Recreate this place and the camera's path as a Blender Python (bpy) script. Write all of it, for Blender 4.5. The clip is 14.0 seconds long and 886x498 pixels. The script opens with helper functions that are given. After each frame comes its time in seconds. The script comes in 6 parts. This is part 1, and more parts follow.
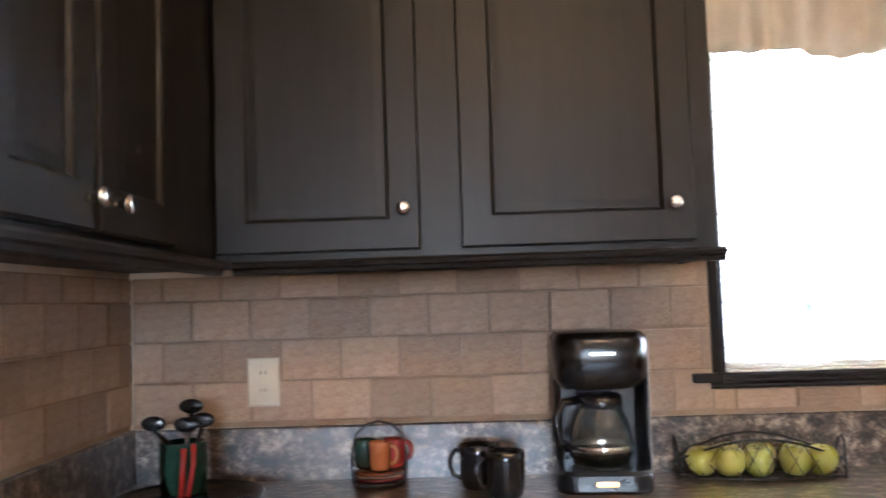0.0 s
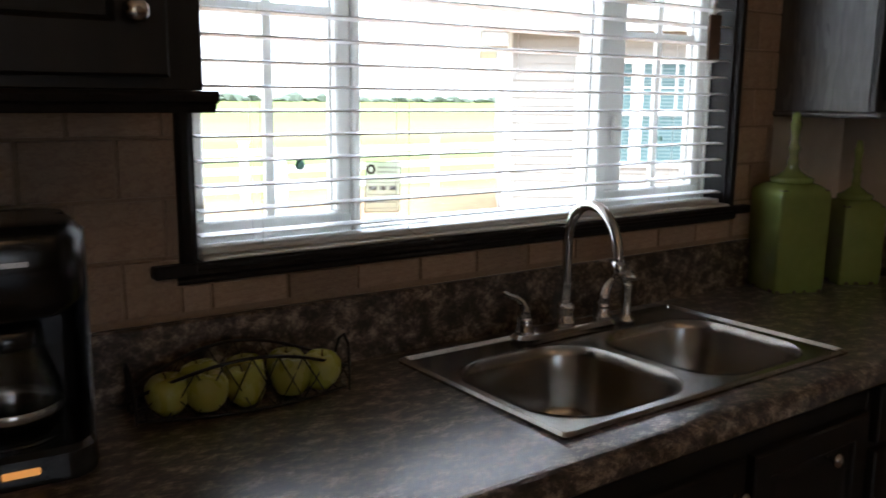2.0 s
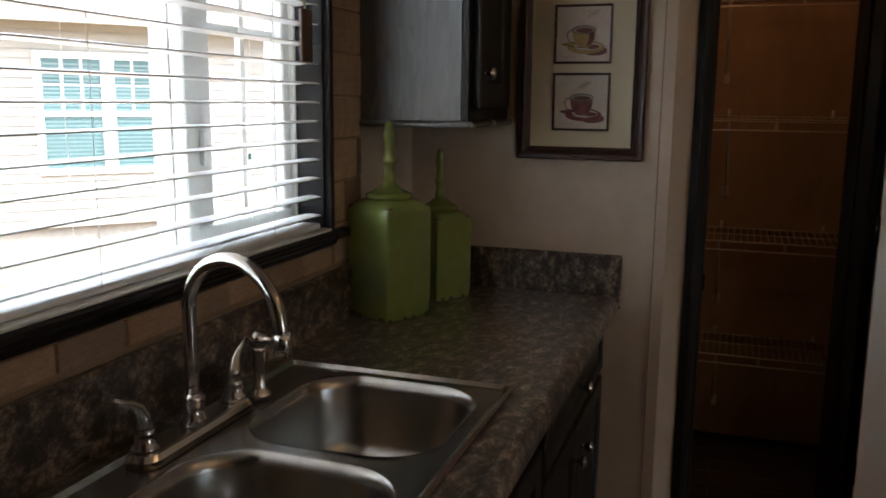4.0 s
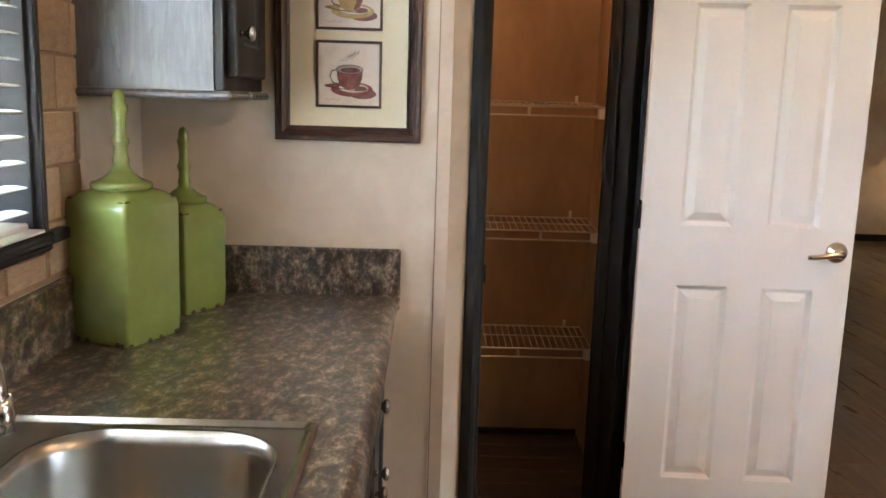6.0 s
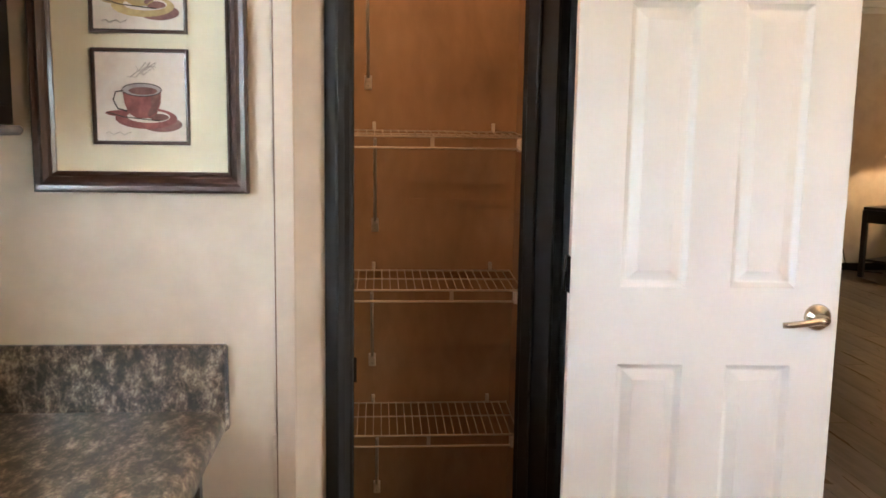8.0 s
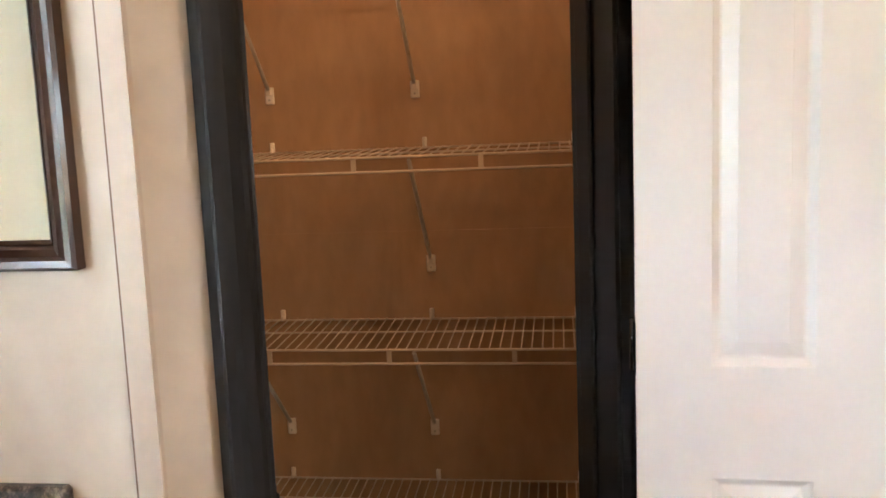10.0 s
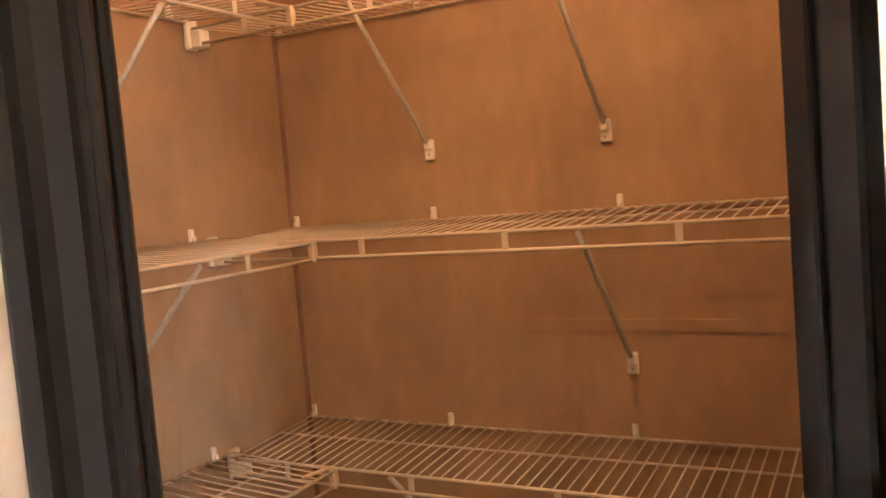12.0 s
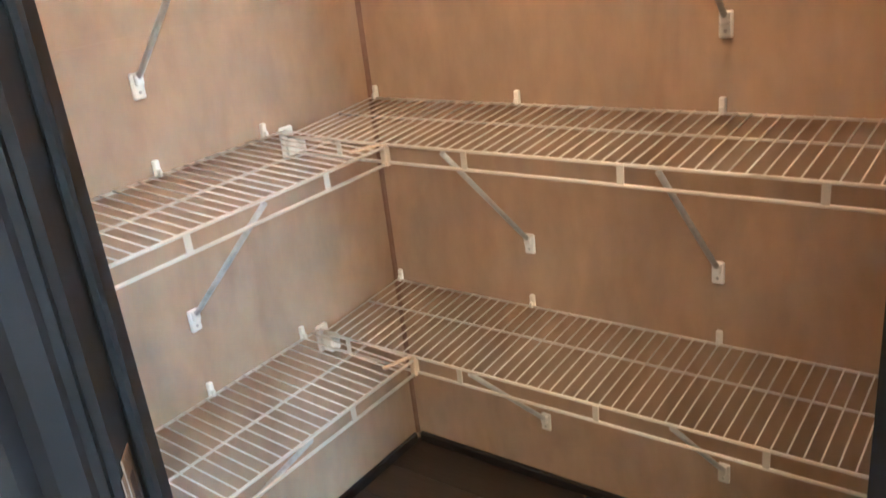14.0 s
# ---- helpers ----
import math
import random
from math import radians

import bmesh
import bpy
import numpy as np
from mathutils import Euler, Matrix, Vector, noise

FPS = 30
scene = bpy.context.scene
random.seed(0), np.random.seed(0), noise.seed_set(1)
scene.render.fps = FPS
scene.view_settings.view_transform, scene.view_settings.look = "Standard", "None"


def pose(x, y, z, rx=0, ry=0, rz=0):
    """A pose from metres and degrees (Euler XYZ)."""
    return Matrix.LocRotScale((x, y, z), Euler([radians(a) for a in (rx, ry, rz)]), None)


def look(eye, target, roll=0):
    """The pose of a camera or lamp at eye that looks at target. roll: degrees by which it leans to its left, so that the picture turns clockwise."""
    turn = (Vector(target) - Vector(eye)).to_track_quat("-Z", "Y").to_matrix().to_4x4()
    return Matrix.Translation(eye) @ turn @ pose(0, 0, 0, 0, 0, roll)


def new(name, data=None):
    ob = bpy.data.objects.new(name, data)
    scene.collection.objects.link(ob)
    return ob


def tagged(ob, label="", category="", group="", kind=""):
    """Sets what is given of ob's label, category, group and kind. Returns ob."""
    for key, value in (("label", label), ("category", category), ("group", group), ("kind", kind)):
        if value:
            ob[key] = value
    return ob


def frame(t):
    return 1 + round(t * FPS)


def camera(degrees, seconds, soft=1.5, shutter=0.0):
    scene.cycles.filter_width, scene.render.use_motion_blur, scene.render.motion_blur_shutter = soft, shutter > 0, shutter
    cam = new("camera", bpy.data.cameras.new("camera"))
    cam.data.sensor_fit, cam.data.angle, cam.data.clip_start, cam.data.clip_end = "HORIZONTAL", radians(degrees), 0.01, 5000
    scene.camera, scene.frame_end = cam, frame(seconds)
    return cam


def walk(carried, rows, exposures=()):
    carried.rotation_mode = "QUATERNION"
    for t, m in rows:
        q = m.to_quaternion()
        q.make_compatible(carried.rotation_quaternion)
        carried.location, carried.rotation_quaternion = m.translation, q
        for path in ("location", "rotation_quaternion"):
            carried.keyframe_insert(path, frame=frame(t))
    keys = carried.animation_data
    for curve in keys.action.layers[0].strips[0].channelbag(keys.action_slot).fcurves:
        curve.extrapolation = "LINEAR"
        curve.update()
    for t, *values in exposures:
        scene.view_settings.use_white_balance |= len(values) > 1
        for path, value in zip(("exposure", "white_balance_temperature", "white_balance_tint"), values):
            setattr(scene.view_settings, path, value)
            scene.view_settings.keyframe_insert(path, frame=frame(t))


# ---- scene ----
cam = camera(55.3, 14.0, soft=1.6, shutter=0.25)
PATH = [
    (0, look((-1.015, -2.162, 1.344), (-1.071, -0.167, 1.472), -1.8)),
    (0.4, look((-0.985, -2.035, 1.391), (-0.733, -0.051, 1.386), -1.6)),
    (0.5, look((-0.983, -1.991, 1.386), (-0.644, -0.021, 1.338), -0.6)),
    (1, look((-0.938, -1.823, 1.392), (-0.222, 0.036, 1.217), 1.3)),
    (1.5, look((-0.897, -1.653, 1.403), (0.008, 0.112, 1.144), 1.6)),
    (2, look((-0.889, -1.461, 1.44), (0.264, 0.135, 1.088), 0.6)),
    (2.5, look((-0.898, -1.291, 1.453), (0.586, -0.007, 1.067), 0.6)),
    (3, look((-0.848, -1.164, 1.447), (0.802, -0.107, 1.049), 1.5)),
    (3.5, look((-0.745, -1.044, 1.453), (1.018, -0.176, 1.083), 1.3)),
    (4, look((-0.7, -0.935, 1.464), (1.164, -0.299, 1.119), 0.6)),
    (4.2, look((-0.68, -0.876, 1.461), (1.22, -0.349, 1.13), -0.0)),
    (6.3, look((-0.331, -0.723, 1.408), (1.64, -0.788, 1.076), 1.8)),
    (6.5, look((-0.281, -0.739, 1.414), (1.693, -0.817, 1.102), 1.5)),
    (7, look((-0.104, -0.756, 1.419), (1.87, -0.938, 1.152), 1.4)),
    (7.2, look((-0.03, -0.761, 1.412), (1.94, -1.007, 1.168), 1.4)),
    (9.3, look((0.593, -1.191, 1.436), (2.568, -1.096, 1.132), -1.2)),
    (9.5, look((0.651, -1.19, 1.44), (2.627, -1.075, 1.151), -1.5)),
    (10, look((0.799, -1.259, 1.441), (2.762, -0.984, 1.178), -2.3)),
    (10.5, look((0.964, -1.372, 1.444), (2.877, -0.846, 1.193), -2.2)),
    (11, look((1.099, -1.421, 1.456), (2.957, -0.718, 1.22), -3.1)),
    (11.5, look((1.275, -1.392, 1.462), (3.097, -0.583, 1.297), -3.3)),
    (12, look((1.403, -1.387, 1.485), (3.159, -0.44, 1.339), -4.7)),
    (12.5, look((1.503, -1.425, 1.479), (3.16, -0.32, 1.293), -3.7)),
    (13, look((1.559, -1.438, 1.438), (3.110, -0.234, 1.054), -3.5)),
    (13.5, look((1.581, -1.422, 1.384), (3.077, -0.223, 0.812), -5.2)),
    (14, look((1.587, -1.399, 1.334), (3.046, -0.249, 0.592), -6.7)),
]
walk(cam, PATH, exposures=[(0.0, 5.4, 5100, 6), (0.5, 3.95, 5500, 8), (1.0, 2.4, 5700, 9), (1.5, 2.05, 5700, 9), (2.5, 1.95, 5800, 8), (4.2, 2.3, 5900, 7), (6.3, 4.85, 5500, 3), (7.2, 4.95, 5450, 2), (9.5, 4.98, 5450, 1), (10.5, 4.92, 5700, 4), (11.0, 4.87, 6000, 6), (11.5, 5.0, 6100, 10), (12.0, 5.65, 5900, 9), (13.0, 6.2, 4300, -4), (14.0, 6.7, 4050, -10)])

# ---- world and large lights ----
world = bpy.data.worlds.new("sky")
scene.world = world
world.use_nodes = True
wn = world.node_tree
sky = wn.nodes.new("ShaderNodeTexSky")
sky.sky_type = 'NISHITA'
sky.sun_disc = False
sky.sun_elevation = radians(58)
sky.sun_rotation = radians(200)
sky.air_density, sky.dust_density = 1.0, 1.2
# thin bright cloud over most of the sky
cloud = wn.nodes.new("ShaderNodeTexNoise")
cloud.inputs["Scale"].default_value, cloud.inputs["Detail"].default_value = 2.2, 7
cover = wn.nodes.new("ShaderNodeMapRange")
cover.inputs[1].default_value, cover.inputs[2].default_value = 0.30, 0.55
cover.inputs[3].default_value, cover.inputs[4].default_value = 0.35, 0.95
tex = wn.nodes.new("ShaderNodeTexCoord")
wn.links.new(tex.outputs["Generated"], cloud.inputs["Vector"])
wn.links.new(cloud.outputs[0], cover.inputs[0])
veil = wn.nodes.new("ShaderNodeMix")
veil.data_type = 'RGBA'
# the cloud is brighter overhead than along the horizon
height = wn.nodes.new("ShaderNodeSeparateXYZ")
wn.links.new(tex.outputs["Generated"], height.inputs[0])
dome = wn.nodes.new("ShaderNodeMix")
dome.data_type = 'RGBA'
dome.inputs[6].default_value, dome.inputs[7].default_value = (5.0, 5.1, 5.2, 1), (21.0, 21.6, 22.4, 1)
rise = wn.nodes.new("ShaderNodeMath")
rise.operation, rise.use_clamp = 'POWER', True
rise.inputs[1].default_value = 0.6
wn.links.new(height.outputs[2], rise.inputs[0])
wn.links.new(rise.outputs[0], dome.inputs[0])
wn.links.new(dome.outputs[2], veil.inputs[7])
wn.links.new(cover.outputs[0], veil.inputs[0])
wn.links.new(sky.outputs[0], veil.inputs[6])
wn.links.new(veil.outputs[2], wn.nodes["Background"].inputs[0])
wn.nodes["Background"].inputs[1].default_value = 0.15

sun = new("sun", bpy.data.lights.new("sun", 'SUN'))
sun.data.energy, sun.data.angle, sun.data.color = 1.5, radians(0.6), (1.0, 0.95, 0.87)
sun.matrix_world = look((-6, -18, 30), (0, 0, 0))


def bulb_lamp(name, at, watts, colour, radius=0.05):
    lamp = new(name, bpy.data.lights.new(name, 'POINT'))
    lamp.data.energy, lamp.data.color, lamp.data.shadow_soft_size = watts, colour, radius
    lamp.location = at
    return lamp


WARM = (1.0, 0.62, 0.32)
bulb_lamp("kitchen_bulb", (-0.75, -2.6, 2.58), 0.08, WARM, 0.06)
bulb_lamp("kitchen_bulb", (0.75, -2.6, 2.58), 0.08, WARM, 0.06)
bulb_lamp("pantry_bulb", (2.30, -0.90, 2.28), 0.37, (1.0, 0.45, 0.175), 0.03)
bulb_lamp("living_lamp_bulb", (8.32, -6.26, 1.40), 0.7, (1.0, 0.66, 0.34), 0.05)


# ---- materials ----
def mat(name, c1, c2=None, rough=0.5, metal=0.0, scale=6.0, stretch=(1, 1, 1), fine=60.0, bump=0.1, spec=0.5, coat=0.0, rvar=0.08, island=0.0, grain=0.25, rnd=0.0, dist=0.5):
    """A surface with broad and fine variation of colour, gloss and relief."""
    m = bpy.data.materials.new(name)
    m.use_nodes = True
    nt = m.node_tree
    nd, ln = nt.nodes, nt.links
    b = nd["Principled BSDF"]
    c2 = c2 or tuple(v * 0.8 for v in c1)
    tc = nd.new("ShaderNodeTexCoord")
    mp = nd.new("ShaderNodeMapping")
    mp.inputs["Scale"].default_value = stretch
    ln.new(tc.outputs["Object"], mp.inputs[0])
    n1 = nd.new("ShaderNodeTexNoise")
    n1.inputs["Scale"].default_value, n1.inputs["Detail"].default_value, n1.inputs["Distortion"].default_value = scale, 5, dist
    ln.new(mp.outputs[0], n1.inputs["Vector"])
    n2 = nd.new("ShaderNodeTexNoise")
    n2.inputs["Scale"].default_value, n2.inputs["Detail"].default_value = fine, 4
    ln.new(mp.outputs[0], n2.inputs["Vector"])
    r1 = nd.new("ShaderNodeMapRange")
    r1.inputs[1].default_value, r1.inputs[2].default_value = 0.3, 0.7
    ln.new(n1.outputs[0], r1.inputs[0])
    mx = nd.new("ShaderNodeMix")
    mx.data_type = 'RGBA'
    mx.inputs[6].default_value, mx.inputs[7].default_value = (*c1, 1), (*c2, 1)
    ln.new(r1.outputs[0], mx.inputs[0])
    hs = nd.new("ShaderNodeHueSaturation")
    ln.new(mx.outputs[2], hs.inputs["Color"])
    mr = nd.new("ShaderNodeMapRange")
    mr.inputs[3].default_value, mr.inputs[4].default_value = 1 - grain, 1 + grain
    ln.new(n2.outputs[0], mr.inputs[0])
    if rnd:
        oi = nd.new("ShaderNodeObjectInfo")
        mo = nd.new("ShaderNodeMapRange")
        mo.inputs[3].default_value, mo.inputs[4].default_value = 1 - rnd, 1 + rnd
        ln.new(oi.outputs["Random"], mo.inputs[0])
        mu = nd.new("ShaderNodeMath")
        mu.operation = 'MULTIPLY'
        ln.new(mr.outputs[0], mu.inputs[0])
        ln.new(mo.outputs[0], mu.inputs[1])
        ln.new(mu.outputs[0], hs.inputs["Value"])
    else:
        ln.new(mr.outputs[0], hs.inputs["Value"])
    ln.new(hs.outputs[0], b.inputs["Base Color"])
    rr = nd.new("ShaderNodeMapRange")
    rr.inputs[3].default_value, rr.inputs[4].default_value = max(0.02, rough - rvar), min(1, rough + rvar)
    ln.new(n1.outputs[0], rr.inputs[0])
    ln.new(rr.outputs[0], b.inputs["Roughness"])
    b.inputs["Metallic"].default_value = metal
    b.inputs["Specular IOR Level"].default_value = spec
    b.inputs["Coat Weight"].default_value = coat
    b.inputs["Coat Roughness"].default_value = 0.08
    if bump:
        bp = nd.new("ShaderNodeBump")
        bp.inputs["Strength"].default_value, bp.inputs["Distance"].default_value = bump, 0.004
        ln.new(n2.outputs[0], bp.inputs["Height"])
        ln.new(bp.outputs[0], b.inputs["Normal"])
    return m


def glow(name, colour, strength, base=(0.8, 0.8, 0.8)):
    m = bpy.data.materials.new(name)
    m.use_nodes = True
    b = m.node_tree.nodes["Principled BSDF"]
    b.inputs["Base Color"].default_value = (*base, 1)
    b.inputs["Emission Color"].default_value = (*colour, 1)
    b.inputs["Emission Strength"].default_value = strength
    return m


def glass(name, colour=(1, 1, 1), rough=0.0, ior=1.45):
    m = bpy.data.materials.new(name)
    m.use_nodes = True
    b = m.node_tree.nodes["Principled BSDF"]
    b.inputs["Base Color"].default_value = (*colour, 1)
    b.inputs["Transmission Weight"].default_value = 1
    b.inputs["Roughness"].default_value = rough
    b.inputs["IOR"].default_value = ior
    return m


def counter_material():
    """Stone-patterned laminate: brown ground, grey and tan clouds, dark flecks."""
    m = bpy.data.materials.new("counter_laminate")
    m.use_nodes = True
    nt = m.node_tree
    nd, ln = nt.nodes, nt.links
    b = nd["Principled BSDF"]
    tc = nd.new("ShaderNodeTexCoord")
    mp = nd.new("ShaderNodeMapping")
    mp.inputs["Rotation"].default_value = (0, 0, radians(28))
    mp.inputs["Scale"].default_value = (1.0, 1.7, 1.2)
    ln.new(tc.outputs["Object"], mp.inputs[0])
    n1 = nd.new("ShaderNodeTexNoise")
    n1.inputs["Scale"].default_value, n1.inputs["Detail"].default_value = 21, 10
    n1.inputs["Roughness"].default_value, n1.inputs["Distortion"].default_value = 0.80, 0.15
    ln.new(mp.outputs[0], n1.inputs["Vector"])
    ramp = nd.new("ShaderNodeValToRGB")
    e = ramp.color_ramp.elements
    e[0].position, e[0].color = 0.42, (0.014, 0.011, 0.009, 1)
    e[1].position, e[1].color = 0.645, (0.48, 0.39, 0.29, 1)
    for p, c in ((0.475, (0.055, 0.038, 0.028, 1)), (0.525, (0.14, 0.100, 0.072, 1)), (0.575, (0.28, 0.222, 0.168, 1))):
        k = e.new(p)
        k.color = c
    ln.new(n1.outputs[0], ramp.inputs[0])
    n2 = nd.new("ShaderNodeTexNoise")
    n2.inputs["Scale"].default_value, n2.inputs["Detail"].default_value, n2.inputs["Roughness"].default_value = 62, 7, 0.78
    ln.new(mp.outputs[0], n2.inputs["Vector"])
    r2 = nd.new("ShaderNodeMapRange")
    r2.inputs[1].default_value, r2.inputs[2].default_value = 0.50, 0.62
    ln.new(n2.outputs[0], r2.inputs[0])
    mx = nd.new("ShaderNodeMix")
    mx.data_type = 'RGBA'
    mx.inputs[7].default_value = (0.035, 0.028, 0.024, 1)
    fa = nd.new("ShaderNodeMath")
    fa.operation = 'MULTIPLY'
    fa.inputs[1].default_value = 0.75
    ln.new(r2.outputs[0], fa.inputs[0])
    ln.new(fa.outputs[0], mx.inputs[0])
    ln.new(ramp.outputs[0], mx.inputs[6])
    ln.new(mx.outputs[2], b.inputs["Base Color"])
    b.inputs["Roughness"].default_value = 0.36
    b.inputs["Specular IOR Level"].default_value = 0.6
    b.inputs["Coat Weight"].default_value = 1.0
    b.inputs["Coat Roughness"].default_value = 0.27
    b.inputs["Coat IOR"].default_value = 1.55
    bp = nd.new("ShaderNodeBump")
    bp.inputs["Strength"].default_value, bp.inputs["Distance"].default_value = 0.03, 0.002
    ln.new(n2.outputs[0], bp.inputs["Height"])
    ln.new(bp.outputs[0], b.inputs["Normal"])
    return m


def ground_material():
    """Bare sand near the houses, mown and rough grass in bands further out."""
    m = bpy.data.materials.new("ground")
    m.use_nodes = True
    nt = m.node_tree
    nd, ln = nt.nodes, nt.links
    b = nd["Principled BSDF"]
    b.inputs["Roughness"].default_value = 0.95
    b.inputs["Specular IOR Level"].default_value = 0.1
    tc = nd.new("ShaderNodeTexCoord")
    sp = nd.new("ShaderNodeSeparateXYZ")
    ln.new(tc.outputs["Object"], sp.inputs[0])
    n1 = nd.new("ShaderNodeTexNoise")
    n1.inputs["Scale"].default_value, n1.inputs["Detail"].default_value = 0.25, 6
    ln.new(tc.outputs["Object"], n1.inputs["Vector"])
    n2 = nd.new("ShaderNodeTexNoise")
    n2.inputs["Scale"].default_value, n2.inputs["Detail"].default_value = 3.0, 6
    ln.new(tc.outputs["Object"], n2.inputs["Vector"])
    ad = nd.new("ShaderNodeMath")
    ad.operation = 'MULTIPLY_ADD'
    ad.inputs[1].default_value = 5.0
    ln.new(n1.outputs[0], ad.inputs[0])
    ln.new(sp.outputs[1], ad.inputs[2])
    sc = nd.new("ShaderNodeMath")
    sc.operation = 'MULTIPLY'
    sc.inputs[1].default_value = 1 / 200
    ln.new(ad.outputs[0], sc.inputs[0])
    ramp = nd.new("ShaderNodeValToRGB")
    e = ramp.color_ramp.elements
    e[0].position, e[0].color = 0.0, (0.24, 0.155, 0.085, 1)
    e[1].position, e[1].color = 1.0, (0.12, 0.145, 0.036, 1)
    for p, c in ((0.092, (0.24, 0.16, 0.088, 1)), (0.100, (0.105, 0.14, 0.042, 1)), (0.20, (0.11, 0.135, 0.036, 1)), (0.22, (0.14, 0.125, 0.055, 1)), (0.34, (0.125, 0.118, 0.05, 1)), (0.37, (0.105, 0.14, 0.036, 1))):
        k = e.new(p)
        k.color = c
    ln.new(sc.outputs[0], ramp.inputs[0])
    hs = nd.new("ShaderNodeHueSaturation")
    mr = nd.new("ShaderNodeMapRange")
    mr.inputs[3].default_value, mr.inputs[4].default_value = 0.7, 1.3
    ln.new(n2.outputs[0], mr.inputs[0])
    ln.new(mr.outputs[0], hs.inputs["Value"])
    ln.new(ramp.outputs[0], hs.inputs["Color"])
    ln.new(hs.outputs[0], b.inputs["Base Color"])
    return m


M_WALL = mat("wallboard_cream", (0.67, 0.58, 0.47), (0.58, 0.49, 0.385), 0.55, scale=7, fine=40, bump=0.08, grain=0.05)
M_BATTEN = mat("batten_tan", (0.62, 0.51, 0.40), (0.56, 0.46, 0.36), 0.5, scale=5, fine=50, bump=0.05, grain=0.08)
M_PANTRY = mat("pantry_wallboard_brown", (0.37, 0.262, 0.170), (0.29, 0.204, 0.132), 0.62, scale=4.5, stretch=(1, 1, 0.45), fine=30, bump=0.3, grain=0.17, dist=1.2)
M_CBEAD = mat("brown_corner_bead", (0.15, 0.085, 0.055), (0.20, 0.12, 0.08), 0.5, fine=60, bump=0.05)
M_CEIL = mat("ceiling_white", (0.78, 0.75, 0.70), (0.74, 0.71, 0.66), 0.8, scale=5, fine=120, bump=0.25, grain=0.05)
M_CAB = mat("espresso_wood", (0.0105, 0.0094, 0.009), (0.018, 0.0155, 0.0145), 0.42, scale=4, stretch=(4, 4, 0.35), fine=16, bump=0.05, grain=0.22, rvar=0.10, spec=0.35)
M_CABIN = mat("cabinet_carcass_dark", (0.022, 0.018, 0.016), (0.030, 0.025, 0.022), 0.5, scale=4, stretch=(4, 4, 0.4), fine=16, bump=0.05)
# dark laminate lightened to grey: the window's reflection is put into its colour
M_SIDESHEEN = mat("cabinet_side_laminate_sheen", (0.155, 0.155, 0.158), (0.095, 0.094, 0.096), 0.26, scale=7, stretch=(1, 3, 0.45), fine=35, bump=0.2, grain=0.35)
M_DARKTRIM = mat("dark_stained_trim", (0.0142, 0.0122, 0.0118), (0.0215, 0.0188, 0.0182), 0.58, scale=6, stretch=(4, 4, 0.4), fine=18, bump=0.05, grain=0.25, spec=0.22)
M_TILE = mat("travertine_tile", (0.42, 0.30, 0.20), (0.30, 0.20, 0.135), 0.42, scale=9, fine=70, bump=0.25, grain=0.2, rnd=0.22, dist=1.5)
M_GROUT = mat("grout", (0.34, 0.25, 0.17), (0.27, 0.19, 0.13), 0.9, fine=140, bump=0.3)
M_COUNTER = counter_material()
M_STEEL = mat("brushed_steel", (0.47, 0.46, 0.44), (0.40, 0.39, 0.37), 0.24, metal=1, scale=4, stretch=(1, 8, 8), fine=160, bump=0.05, grain=0.08, rvar=0.05)
M_CHROME = mat("brushed_nickel", (0.62, 0.60, 0.57), (0.56, 0.54, 0.51), 0.17, metal=1, fine=120, bump=0.02, grain=0.05, rvar=0.04)
M_KNOB = mat("satin_nickel_knob", (0.72, 0.69, 0.65), None, 0.2, metal=1, bump=0.0, grain=0.05)
M_BRASS = mat("antique_nickel_lever", (0.55, 0.46, 0.34), (0.46, 0.38, 0.28), 0.22, metal=1, fine=90, bump=0.02, grain=0.05)
M_WHITE = mat("white_door_paint", (0.80, 0.76, 0.72), (0.77, 0.73, 0.69), 0.38, scale=2, fine=90, bump=0.05, grain=0.03)
M_VINYL = mat("white_vinyl", (0.76, 0.77, 0.73), (0.71, 0.72, 0.68), 0.4, scale=3, fine=60, bump=0.03, grain=0.04)
M_SLAT = mat("blind_slat_white", (0.80, 0.80, 0.79), (0.76, 0.76, 0.75), 0.35, scale=3, fine=50, bump=0.03, grain=0.04)
M_CORD = mat("blind_cord", (0.68, 0.66, 0.62), None, 0.8, bump=0.0)
M_FABRIC = mat("valance_fabric", (0.70, 0.66, 0.56), (0.62, 0.58, 0.48), 0.9, scale=12, fine=220, bump=0.35, grain=0.12)
M_GREEN = mat("lime_glaze", (0.25, 0.30, 0.078), (0.20, 0.25, 0.062), 0.16, scale=7, fine=40, bump=0.06, grain=0.10, coat=0.5, rvar=0.05)
M_CHIP = mat("chipped_glaze_edge", (0.05, 0.04, 0.03), (0.10, 0.07, 0.04), 0.7, fine=80)
M_WIRE = mat("white_coated_wire", (0.60, 0.56, 0.50), (0.54, 0.50, 0.44), 0.4, fine=90, bump=0.02, grain=0.05)
M_BRACE = mat("grey_steel_brace", (0.50, 0.50, 0.49), (0.42, 0.42, 0.42), 0.4, metal=0.3, fine=90, bump=0.03)
M_CLIP = mat("white_plastic_clip", (0.82, 0.81, 0.78), None, 0.35, bump=0.0, grain=0.03)
M_BLACKP = mat("black_plastic", (0.010, 0.010, 0.011), (0.014, 0.014, 0.015), 0.22, bump=0.02, fine=200, grain=0.1)
M_BLACKC = mat("black_ceramic", (0.008, 0.008, 0.009), (0.012, 0.012, 0.013), 0.15, bump=0.02, fine=50, coat=0.4)
